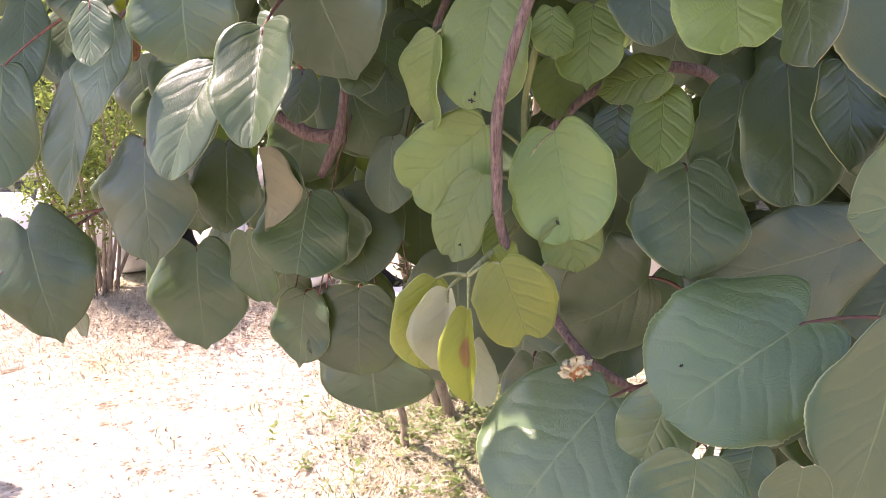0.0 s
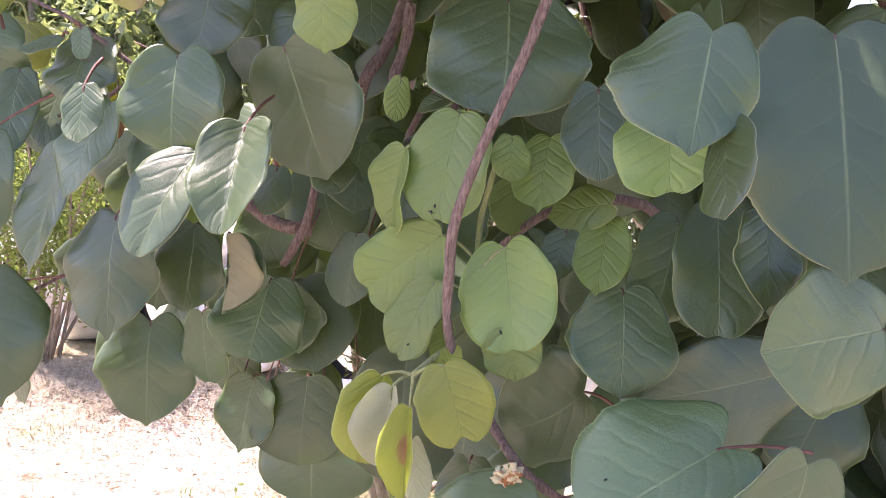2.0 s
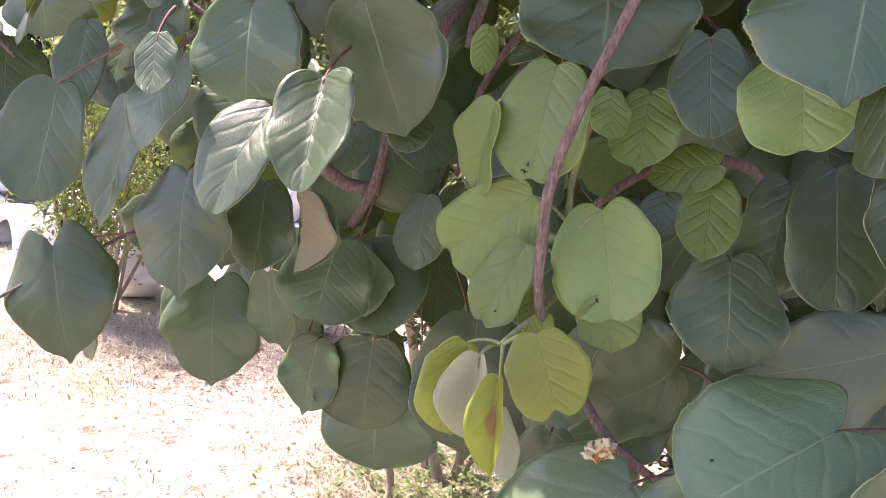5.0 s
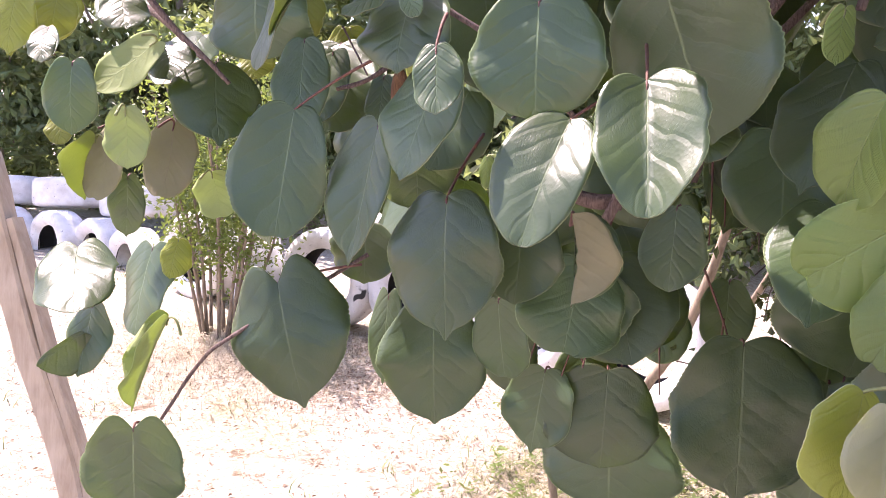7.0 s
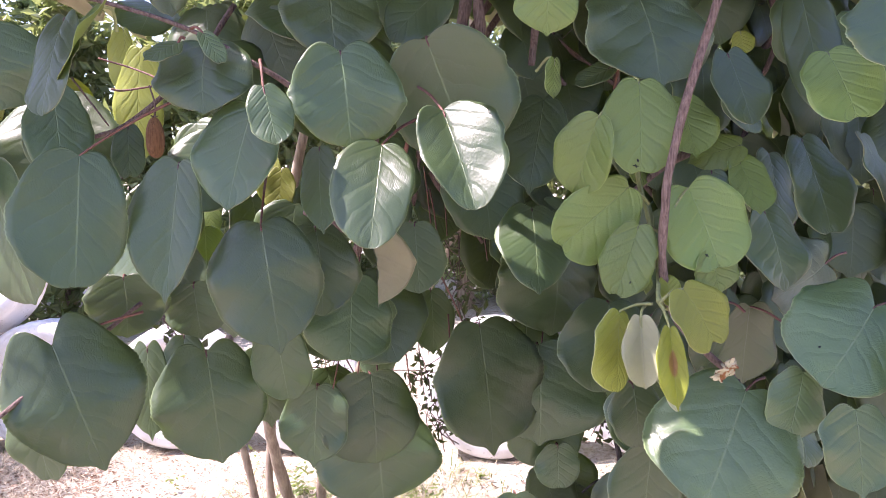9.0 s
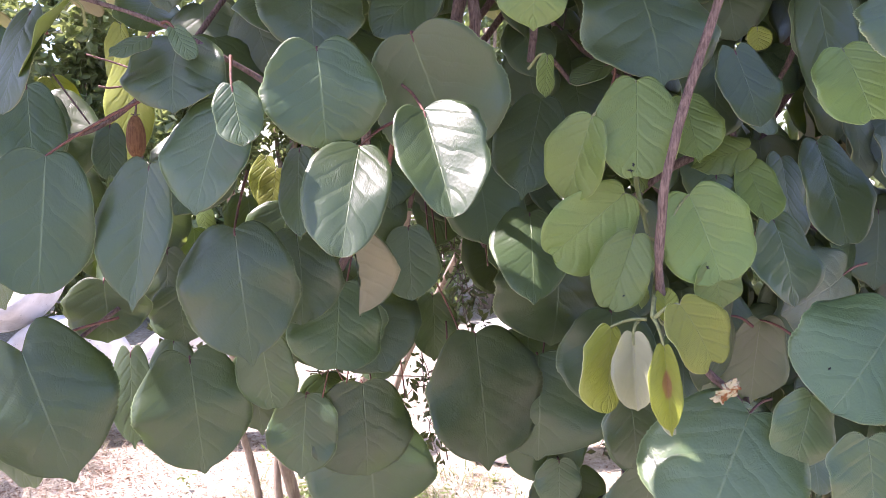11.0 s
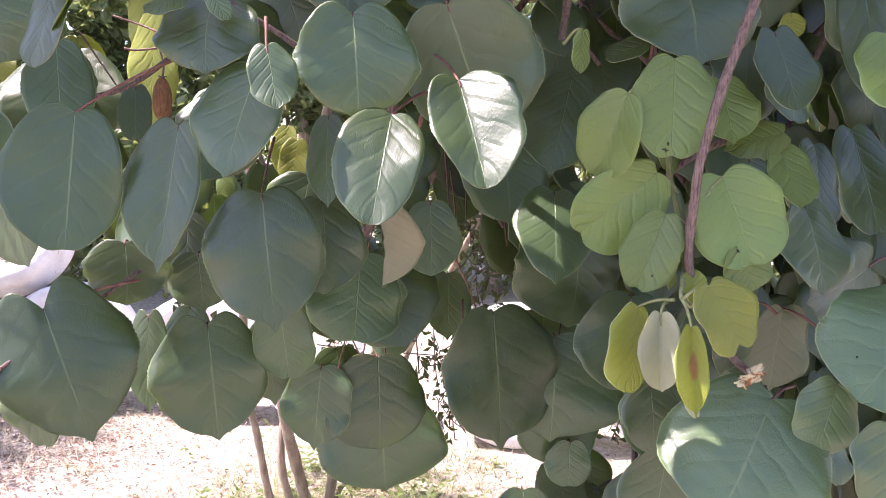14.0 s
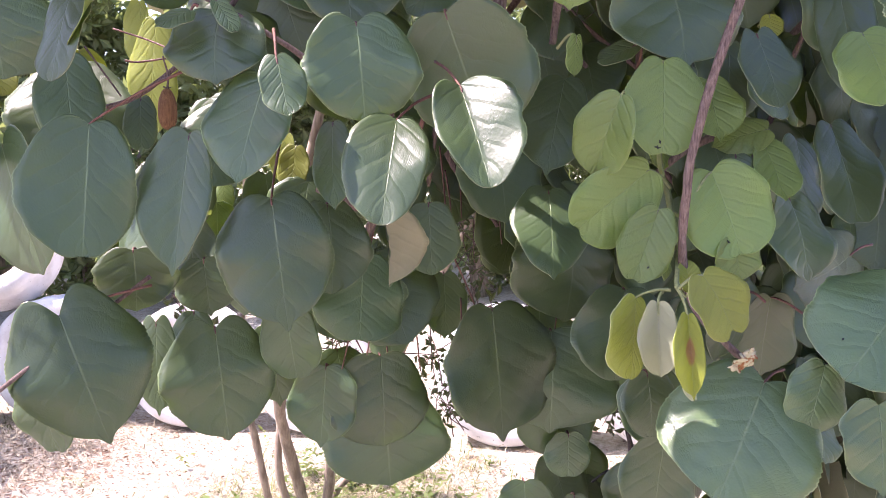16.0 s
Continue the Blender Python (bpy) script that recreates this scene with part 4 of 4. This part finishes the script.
leaf((-0.076, 1.125, 1.164), (-0.082, 1.096, 1.053), (-0.039, 0.029, -0.003), MATURE, 0.49)
leaf((-0.198, 1.158, 1.071), (-0.200, 1.150, 0.940), (-0.083, 0.039, -0.001), MATURE, 0.45, asym=0.03)
leaf((0.091, 1.434, 0.997), (0.090, 1.425, 0.866), (-0.045, 0.015, -0.001), MATURE, 0.48)
leaf((0.327, 0.797, 1.038), (0.325, 0.808, 0.922), (-0.056, 0.008, 0.002), MATURE, 0.49, stalk=(0.375, 0.780, 1.014))
leaf((0.105, 0.795, 0.949), (0.108, 0.784, 0.861), (-0.037, 0.012, -0.003), MATURE, 0.45)
leaf((-0.429, 1.250, 1.134), (-0.430, 1.232, 1.011), (-0.039, 0.025, -0.003), MATURE, 0.49)
leaf((-0.283, 0.951, 1.280), (-0.294, 0.907, 1.176), (-0.022, 0.016, -0.002), MATURE, 0.48)
leaf((-0.669, 1.125, 1.249), (-0.627, 1.067, 1.091), (-0.040, 0.054, 0.006), MATURE, 0.41)
leaf((-0.584, 1.227, 1.356), (-0.598, 1.187, 1.248), (-0.043, 0.011, 0.004), MATURE, 0.48)
leaf((0.225, 0.486, 1.350), (0.210, 0.433, 1.289), (-0.005, 0.026, -0.000), MATURE, 0.52, bare=True, shade=True)
leaf((0.262, 0.672, 1.465), (0.229, 0.608, 1.307), (-0.017, 0.027, 0.000), MATURE, 0.44, bare=True, shade=True)
leaf((0.268, 0.488, 0.995), (0.269, 0.498, 0.932), (-0.024, 0.008, 0.001), MATURE, 0.44, bare=True)
leaf((0.205, 0.606, 0.998), (0.181, 0.605, 0.922), (-0.031, 0.016, 0.009), FRESH, 0.52, bare=True)
leaf((0.102, 0.730, 1.332), (0.105, 0.713, 1.288), (-0.022, -0.006, 0.001), YOUNG, 0.55)
leaf((-0.266, 0.943, 1.504), (-0.274, 0.900, 1.393), (-0.061, 0.013, -0.002), MATURE, 0.52)
leaf((-0.108, 0.933, 1.494), (-0.191, 0.924, 1.419), (-0.019, 0.016, 0.027), MATURE, 0.47)
# five backlit leaves: the NEWEST colour carries the sun-through yellow
leaf((-0.461, 1.429, 1.469), (-0.472, 1.423, 1.277), (-0.039, 0.024, 0.002), NEWEST, 0.48)
leaf((-0.238, 1.356, 1.257), (-0.251, 1.353, 1.176), (-0.026, 0.014, 0.003), NEWEST, 0.47)
leaf((-0.581, 1.319, 1.399), (-0.562, 1.306, 1.326), (-0.032, -0.010, -0.006), NEWEST, 0.49)
leaf((-1.087, 1.325, 1.438), (-1.091, 1.308, 1.362), (-0.041, -0.004, 0.003), NEWEST, 0.44)
leaf((-1.118, 1.270, 1.437), (-1.128, 1.248, 1.338), (-0.040, -0.002, 0.004), NEWEST, 0.49)
leaf((0.209, 0.981, 1.027), (0.190, 0.966, 0.877), (-0.072, 0.030, 0.006), MATURE, 0.47, asym=0.04)
leaf((0.184, 0.860, 0.930), (0.163, 0.854, 0.818), (-0.055, 0.016, 0.010), MATURE, 0.49)
leaf((0.147, 0.804, 0.851), (0.128, 0.799, 0.731), (-0.058, 0.012, 0.008), MATURE, 0.53)
leaf((0.196, 1.111, 0.742), (0.193, 1.103, 0.663), (-0.039, 0.015, -0.000), MATURE, 0.46)
leaf((0.123, 1.141, 0.653), (0.119, 1.129, 0.562), (-0.052, 0.014, -0.000), MATURE, 0.43)
leaf((0.214, 1.113, 0.621), (0.212, 1.103, 0.562), (-0.029, 0.009, -0.001), MATURE, 0.45)
leaf((-0.047, 1.396, 1.020), (-0.043, 1.360, 0.889), (-0.057, -0.001, -0.002), MATURE, 0.49)
leaf((-0.157, 1.386, 0.870), (-0.150, 1.355, 0.752), (-0.060, 0.001, -0.004), MATURE, 0.48)
leaf((0.331, 0.632, 1.285), (0.329, 0.597, 1.203), (-0.036, -0.011, 0.004), MATURE, 0.52, bare=True)
leaf((-0.489, 1.238, 0.980), (-0.490, 1.216, 0.847), (-0.032, 0.015, -0.002), MATURE, 0.45)
leaf((-0.657, 1.219, 0.931), (-0.632, 1.219, 0.796), (-0.040, 0.036, -0.007), MATURE, 0.47)
leaf((-0.233, 1.185, 0.895), (-0.246, 1.174, 0.772), (-0.053, 0.020, 0.004), MATURE, 0.42, asym=0.01)
leaf((0.059, 0.674, 1.084), (0.064, 0.687, 1.119), (0.012, -0.005, -0.001), NEWEST, 0.47, fold=0.5)
leaf((-0.417, 1.223, 1.077), (-0.410, 1.212, 0.995), (-0.048, 0.017, -0.006), MATURE, 0.46)
leaf((-0.276, 1.222, 1.065), (-0.282, 1.205, 0.924), (-0.051, 0.021, -0.000), MATURE, 0.47)
leaf((-0.420, 1.371, 0.967), (-0.418, 1.354, 0.840), (-0.040, 0.017, -0.003), MATURE, 0.48)
leaf((-0.296, 1.321, 0.936), (-0.286, 1.303, 0.808), (-0.048, 0.022, -0.007), MATURE, 0.47)
leaf((-0.868, 1.139, 1.417), (-0.842, 1.095, 1.368), (-0.032, -0.015, -0.004), MATURE, 0.47)
leaf((-0.793, 1.133, 1.350), (-0.777, 1.092, 1.303), (-0.033, -0.004, -0.007), MATURE, 0.44)
leaf((-1.009, 1.164, 1.360), (-0.990, 1.129, 1.319), (-0.020, -0.006, -0.004), MATURE, 0.44)
leaf((-0.918, 1.198, 1.228), (-0.943, 1.163, 1.115), (0.034, -0.005, -0.006), MATURE, 0.57)
leaf((0.197, 1.154, 0.836), (0.190, 1.133, 0.692), (-0.076, 0.022, 0.001), MATURE, 0.52)
leaf((0.045, 1.172, 0.914), (0.051, 1.143, 0.768), (-0.064, 0.019, -0.007), MATURE, 0.50, asym=-0.04)
leaf((0.046, 0.924, 1.348), (-0.004, 0.885, 1.222), (-0.042, 0.027, 0.008), MATURE, 0.51, asym=0.09, bare=True, point=0.4, shade=True)
leaf((-0.670, 1.137, 1.441), (-0.664, 1.129, 1.335), (-0.081, 0.017, -0.005), MATURE, 0.51, shade=True)
leaf((-0.588, 1.283, 1.372), (-0.596, 1.228, 1.232), (-0.084, 0.023, 0.004), MATURE, 0.51)
leaf((0.030, 0.657, 1.026), (0.041, 0.636, 0.966), (0.014, 0.006, 0.001), NEWEST, 0.56, asym=0.24, fold=0.1, bare=True)
leaf((-0.454, 0.935, 1.401), (-0.491, 0.911, 1.377), (-0.005, 0.012, 0.009), FRESH, 0.48, asym=-0.03, stalk=(-0.445, 0.936, 1.407))
leaf((-0.426, 0.926, 1.413), (-0.410, 0.899, 1.374), (-0.013, -0.000, -0.002), FRESH, 0.45, asym=-0.06, stalk=(-0.438, 0.937, 1.419))
leaf((-0.958, 1.342, 1.458), (-0.886, 1.180, 1.377), (-0.041, -0.003, 0.006), MATURE, 0.56, asym=0.27, point=0.4)
leaf((-0.862, 1.303, 1.363), (-0.802, 1.154, 1.302), (-0.038, -0.003, 0.005), MATURE, 0.52, asym=0.14, point=0.4)
leaf((-1.054, 1.244, 1.377), (-0.991, 1.137, 1.318), (-0.021, -0.002, 0.001), MATURE, 0.49, asym=0.18, point=0.6)
# backlit leaves again, their glow-through yellow set by the NEWEST colour
leaf((-1.192, 1.369, 1.460), (-1.194, 1.345, 1.338), (-0.037, -0.004, 0.001), NEWEST, 0.50, asym=0.20, point=0.6)
leaf((-1.125, 1.396, 1.456), (-1.134, 1.376, 1.362), (-0.044, -0.004, 0.005), NEWEST, 0.42, asym=-0.07, point=0.7)
leaf((-0.639, 1.219, 1.444), (-0.658, 1.223, 1.369), (-0.051, 0.016, 0.004), NEWEST, 0.34, asym=-0.09, point=0.2)
leaf((-0.628, 1.471, 1.413), (-0.632, 1.450, 1.312), (-0.037, -0.004, 0.002), NEWEST, 0.47, asym=-0.17, point=0.5)
leaf((-0.799, 1.442, 1.360), (-0.780, 1.424, 1.312), (-0.033, -0.005, -0.010), NEWEST, 0.50, asym=-0.22)
leaf((-1.044, 1.238, 1.239), (-1.024, 1.222, 1.195), (-0.021, -0.003, -0.006), NEWEST, 0.50, asym=0.00)
leaf((-0.950, 1.192, 1.213), (-0.966, 1.181, 1.115), (0.008, 0.030, -0.007), YOUNG, 0.47, asym=-0.57, point=0.7)
leaf((-0.707, 1.494, 1.396), (-0.706, 1.484, 1.338), (-0.026, 0.006, -0.002), NEWEST, 0.50, asym=-0.09)
leaf((-0.896, 1.467, 1.391), (-0.885, 1.291, 1.293), (-0.048, 0.014, 0.014), MATURE, 0.51, asym=0.08, point=0.3)
leaf((-0.500, 1.200, 1.321), (-0.502, 1.177, 1.243), (-0.023, 0.006, -0.001), MATURE, 0.46, asym=0.01, notch=-1.2)
leaf((-0.477, 1.652, 1.545), (-0.466, 1.635, 1.407), (-0.027, 0.015, -0.004), NEWEST, 0.49, asym=0.43, point=0.5)
leaf((-0.457, 1.606, 1.389), (-0.464, 1.602, 1.289), (-0.026, 0.014, 0.001), NEWEST, 0.50, asym=-0.03)
leaf((-0.244, 1.413, 1.281), (-0.255, 1.411, 1.195), (-0.023, 0.013, 0.003), NEWEST, 0.44, asym=0.02, point=0.5)
leaf((-0.354, 1.443, 1.195), (-0.353, 1.438, 1.140), (-0.015, 0.008, -0.001), YOUNG, 0.46, asym=-0.12)
leaf((0.475, 0.964, 1.480), (0.478, 0.959, 1.443), (-0.021, 0.007, -0.003), NEWEST, 0.46, asym=-0.11)
leaf((-0.530, 0.964, 1.442), (-0.584, 0.951, 1.350), (-0.011, 0.027, 0.010), YOUNG, 0.51, asym=-0.49, fold=0.5)
leaf((0.249, 0.730, 0.940), (0.199, 0.694, 0.883), (-0.034, 0.006, 0.021), FRESH, 0.56, asym=0.03, bare=True)
leaf((0.232, 0.850, 0.997), (0.204, 0.807, 0.915), (-0.041, 0.003, 0.010), MATURE, 0.56, asym=0.19, bare=True)
leaf((0.336, 0.715, 0.884), (0.314, 0.680, 0.834), (-0.034, 0.002, 0.007), MATURE, 0.51, asym=0.01, bare=True)
leaf((-0.857, 1.270, 1.041), (-0.868, 1.256, 0.977), (-0.026, -0.002, 0.005), NEWEST, 0.45, asym=-0.12)
leaf((-0.853, 0.984, 0.966), (-0.902, 0.955, 0.926), (0.012, 0.008, -0.018), (UNDER, UPPER), 0.46, asym=0.67, bare=True, fold=0.1)
leaf((0.175, 1.185, 0.958), (0.164, 1.172, 0.810), (-0.078, 0.029, 0.003), MATURE, 0.44, asym=0.01, bare=True)



# ---- vine: foliage behind and above ----
rng = np.random.default_rng(45)
LOW = ((-1.3, 1.45), (-0.75, 1.25), (-0.6, 1.10), (-0.5, 1.04), (-0.3, 0.95), (-0.22, 0.86), (-0.08, 0.78), (0.1, 0.75), (0.34, 0.80), (0.5, 0.7), (1.3, 0.55))


def low_edge(x):
    return float(np.interp(x, [p[0] for p in LOW], [p[1] for p in LOW]))


NEAR = 1.06
CHINKS = []


def chink(a, b, half):
    """A chink between the leaves: two places on the line through the thicket, and its half width."""
    CHINKS.append((Vector(a), (Vector(b) - Vector(a)).normalized(), half))


chink((-0.123, 0.871, 1.099), (0.248, 1.580, 0.996), 0.025)
chink((-0.131, 0.870, 1.063), (0.234, 1.578, 0.929), 0.015)
chink((-0.061, 0.840, 1.028), (0.363, 1.523, 0.864), 0.013)
chink((-0.023, 0.826, 1.021), (0.432, 1.496, 0.851), 0.011)
chink((-0.179, 0.879, 0.984), (0.145, 1.594, 0.783), 0.018)
chink((-0.174, 0.871, 0.933), (0.154, 1.579, 0.690), 0.015)
chink((-0.127, 0.847, 0.876), (0.241, 1.535, 0.584), 0.024)
chink((0.048, 0.787, 0.913), (0.563, 1.425, 0.652), 0.024)
chink((-0.297, 0.922, 0.990), (-0.072, 1.674, 0.795), 0.019)
chink((-0.507, 1.004, 1.029), (-0.458, 1.824, 0.866), 0.018)
chink((-0.455, 0.986, 1.040), (-0.364, 1.792, 0.886), 0.019)
chink((-0.510, 0.992, 0.913), (-0.465, 1.802, 0.653), 0.021)
chink((-0.159, 0.891, 1.153), (0.182, 1.616, 1.095), 0.009)
chink((-0.151, 0.888, 1.028), (-0.278, 1.661, 0.791), 0.018)
chink((-0.099, 0.886, 1.019), (-0.182, 1.657, 0.774), 0.018)
chink((-0.075, 0.899, 1.101), (-0.138, 1.682, 0.925), 0.012)
chink((-0.040, 0.902, 1.119), (-0.074, 1.686, 0.958), 0.012)
chink((0.269, 0.884, 1.040), (0.496, 1.654, 0.812), 0.011)
chink((0.387, 0.894, 1.113), (0.713, 1.673, 0.947), 0.008)
chink((0.283, 0.916, 1.232), (0.522, 1.713, 1.166), 0.008)
chink((-0.085, 0.888, 1.103), (0.233, 1.614, 0.983), 0.027)
chink((-0.144, 0.899, 0.959), (0.124, 1.634, 0.717), 0.017)
chink((-0.466, 1.074, 1.023), (-0.469, 1.957, 0.836), 0.024)


def in_chink(p):
    return any((p - a - d * (p - a).dot(d)).length < r + 0.042 for a, d, r in CHINKS)


def hanging(x, y, z, size, tilt):
    """A leaf of the inner foliage that hangs from its stalk."""
    a = rng.normal(0, 0.45)
    axis = Vector((rng.normal(0, 0.25), -abs(rng.normal(0.1, tilt)), -1)).normalized() * size
    side = -Vector((math.cos(a), math.sin(a), rng.normal(0, 0.12))) * size * rng.uniform(0.42, 0.55)
    if in_chink(Vector((x, y, z)) + axis * 0.5):
        return
    leaf((x, y, z), Vector((x, y, z)) + axis, side, MATURE, rng.uniform(0.4, 0.52), rows=14, cols=4, bare=rng.uniform() < 0.5, inner=y > NEAR)


# shafts where the sun comes through to the leaves: a lit spot and the shaft's width
SHAFTS = [(Vector(p), r) for p, r in (((-0.17, 0.75, 1.26), 0.07), ((-0.27, 0.80, 1.21), 0.07), ((0.06, 0.95, 1.11), 0.028), ((-0.86, 1.0, 1.04), 0.09),
                                      ((-0.46, 1.43, 1.38), 0.12), ((-0.24, 1.36, 1.22), 0.06), ((-0.58, 1.32, 1.36), 0.08), ((-1.1, 1.3, 1.4), 0.12), ((-0.70, 1.0, 0.92), 0.07),
                                      ((-0.922, 1.256, 1.416), 0.075), ((-0.837, 1.227, 1.329), 0.07), ((-0.888, 1.372, 1.336), 0.075))]


def in_shaft(p, reach=0.07):
    return any((p - q - SUN_TO * max(0.0, (p - q).dot(SUN_TO))).length < r + reach and (p - q).dot(SUN_TO) > 0.03 for q, r in SHAFTS)


made = 0
while made < 330:
    x, y = rng.uniform(-0.62, 1.3), rng.uniform(1.12, 1.6)
    z = rng.uniform(0.8, 1.85)
    size = rng.uniform(0.10, 0.16)
    if z - size > low_edge(x / (0.35 + 0.65 * y / 1.2)) + 0.01 and not in_shaft(Vector((x, y, z - size * 0.5))):
        if (x < -0.38 and z > 1.25 and y < 1.44) or (Vector((x, y, z - size * 0.5)) - Vector((-0.28, 1.24, 1.22))).length < 0.11:
            continue
        if abs(x - 0.01 - (y - 1.2) * 0.45) < 0.05 and 0.8 < z < 1.2:
            continue
        hanging(x, y, z, size, 0.35)
        made += 1
for _ in range(70):
    x = rng.uniform(0.3, 1.1)
    hanging(x, rng.uniform(0.9, 1.25) - 0.1 * x, rng.uniform(0.7, 1.75), rng.uniform(0.10, 0.15), 0.3)
for _ in range(70):
    hanging(rng.uniform(0.28, 1.1), rng.uniform(1.0, 1.4), rng.uniform(0.5, 1.05), rng.uniform(0.11, 0.16), 0.3)
for _ in range(90):
    hanging(rng.uniform(0.8, 1.5), rng.uniform(0.65, 1.1), rng.uniform(0.5, 1.75), rng.uniform(0.11, 0.16), 0.3)
for _ in range(130):
    x = rng.uniform(0.55, 1.8)
    hanging(x, rng.uniform(1.0, 1.6), rng.uniform(0.5, 1.8), rng.uniform(0.11, 0.16), 0.3)
# unseen canopy leaves, added to keep sun off the right side
for _ in range(240):
    x, y, z = rng.uniform(-0.22, 1.3), rng.uniform(0.58, 1.3), rng.uniform(1.62, 1.95)
    a, size = rng.uniform(0, 6.28), rng.uniform(0.11, 0.16)
    axis = Vector((math.cos(a), math.sin(a), rng.uniform(-0.5, 0.0))).normalized() * size
    side = Vector((math.sin(a), -math.cos(a), rng.normal(0, 0.2))) * size * 0.48
    if not in_shaft(Vector((x, y, z)) + axis * 0.5):
        leaf((x, y, z), Vector((x, y, z)) + axis, side, MATURE, 0.45, rows=12, cols=4, inner=True)
# more unseen leaves added overhead for shade, with the shafts left open
for _ in range(230):
    x, y, z = rng.uniform(-1.3, 1.4), rng.uniform(0.75, 2.1), rng.uniform(1.62, 1.95)
    size = rng.uniform(0.10, 0.16)
    a = rng.uniform(0, 6.28)
    axis = Vector((math.cos(a), math.sin(a), rng.uniform(-0.9, -0.1))).normalized() * size
    side = Vector((math.sin(a), -math.cos(a), rng.normal(0, 0.2))) * size * 0.48
    if not in_shaft(Vector((x, y, z)) + axis * 0.5):
        leaf((x, y, z), Vector((x, y, z)) + axis, side, MATURE, 0.45, rows=12, cols=4, inner=True)


# unseen leaves added higher up, to shade the ground before the vine
for _ in range(760):
    x, y, z = rng.uniform(-3.2, 1.7), rng.uniform(1.0, 1.9), rng.uniform(1.95, 3.1)
    a, size = rng.uniform(0, 6.28), rng.uniform(0.11, 0.16)
    axis = Vector((math.cos(a), math.sin(a), rng.uniform(-1.2, -0.2))).normalized() * size
    side = Vector((math.sin(a), -math.cos(a), rng.normal(0, 0.2))) * size * 0.48
    if not in_shaft(Vector((x, y, z)) + axis * 0.5):
        leaf((x, y, z), Vector((x, y, z)) + axis, side, MATURE, 0.45, rows=12, cols=4, inner=True)


# unseen roof leaves, added on each spot's sun line to shade it
for spot in SHADED:
    q = Vector(spot)
    for reach, turn in ((1.64, 0.4), (1.74, 2.0)):
        p = q + SUN_TO * ((reach - q.z) / SUN_TO.z) + Vector((rng.normal(0, 0.012), rng.normal(0, 0.012), 0))
        if not in_shaft(p, 0.045):
            axis = Vector((math.cos(turn), math.sin(turn), -0.25)).normalized() * 0.15
            leaf(p - axis * 0.5, p + axis * 0.5, Vector((math.sin(turn), -math.cos(turn), 0.1)) * 0.075, MATURE, 0.45, rows=12, cols=4, inner=True)

def chink_filler(spots, count):
    """Thin dark twigs with very dark small leaves, added to fill chinks of the thicket."""
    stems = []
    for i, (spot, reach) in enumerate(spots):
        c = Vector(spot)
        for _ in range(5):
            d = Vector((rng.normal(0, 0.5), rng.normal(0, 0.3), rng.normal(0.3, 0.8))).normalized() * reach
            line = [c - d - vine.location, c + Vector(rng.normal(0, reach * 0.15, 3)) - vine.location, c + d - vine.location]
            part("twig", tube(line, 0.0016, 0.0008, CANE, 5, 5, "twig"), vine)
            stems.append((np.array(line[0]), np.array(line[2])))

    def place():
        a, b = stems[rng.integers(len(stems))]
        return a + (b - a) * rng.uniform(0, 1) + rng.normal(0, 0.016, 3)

    tagged(part("small_foliage", sprays(count, place, 0.024, CHINK_LEAF, "small_foliage"), vine), "small dark filler leaves added in the vine's chinks", kind="stuff")


chink_filler((((0.249, 1.583, 1.022), 0.10), ((0.226, 1.551, 0.948), 0.09), ((0.349, 1.475, 0.868), 0.07), ((0.120, 1.549, 0.783), 0.08), ((0.168, 1.570, 0.650), 0.07), ((-0.409, 1.597, 0.913), 0.06), ((-0.072, 1.674, 0.795), 0.06), ((0.449, 1.311, 0.689), 0.05), ((0.314, 1.346, 1.496), 0.10), ((0.167, 1.568, 1.092), 0.06)), 620)

thicket = mesh_of("inner_foliage", INNER[0], INNER[1], list(MATURE), INNER[2], INNER[3])
tagged(part("inner_foliage", thicket, vine), "dense green leaves of the vine's thicket, with unseen ones added above for shade", kind="stuff")
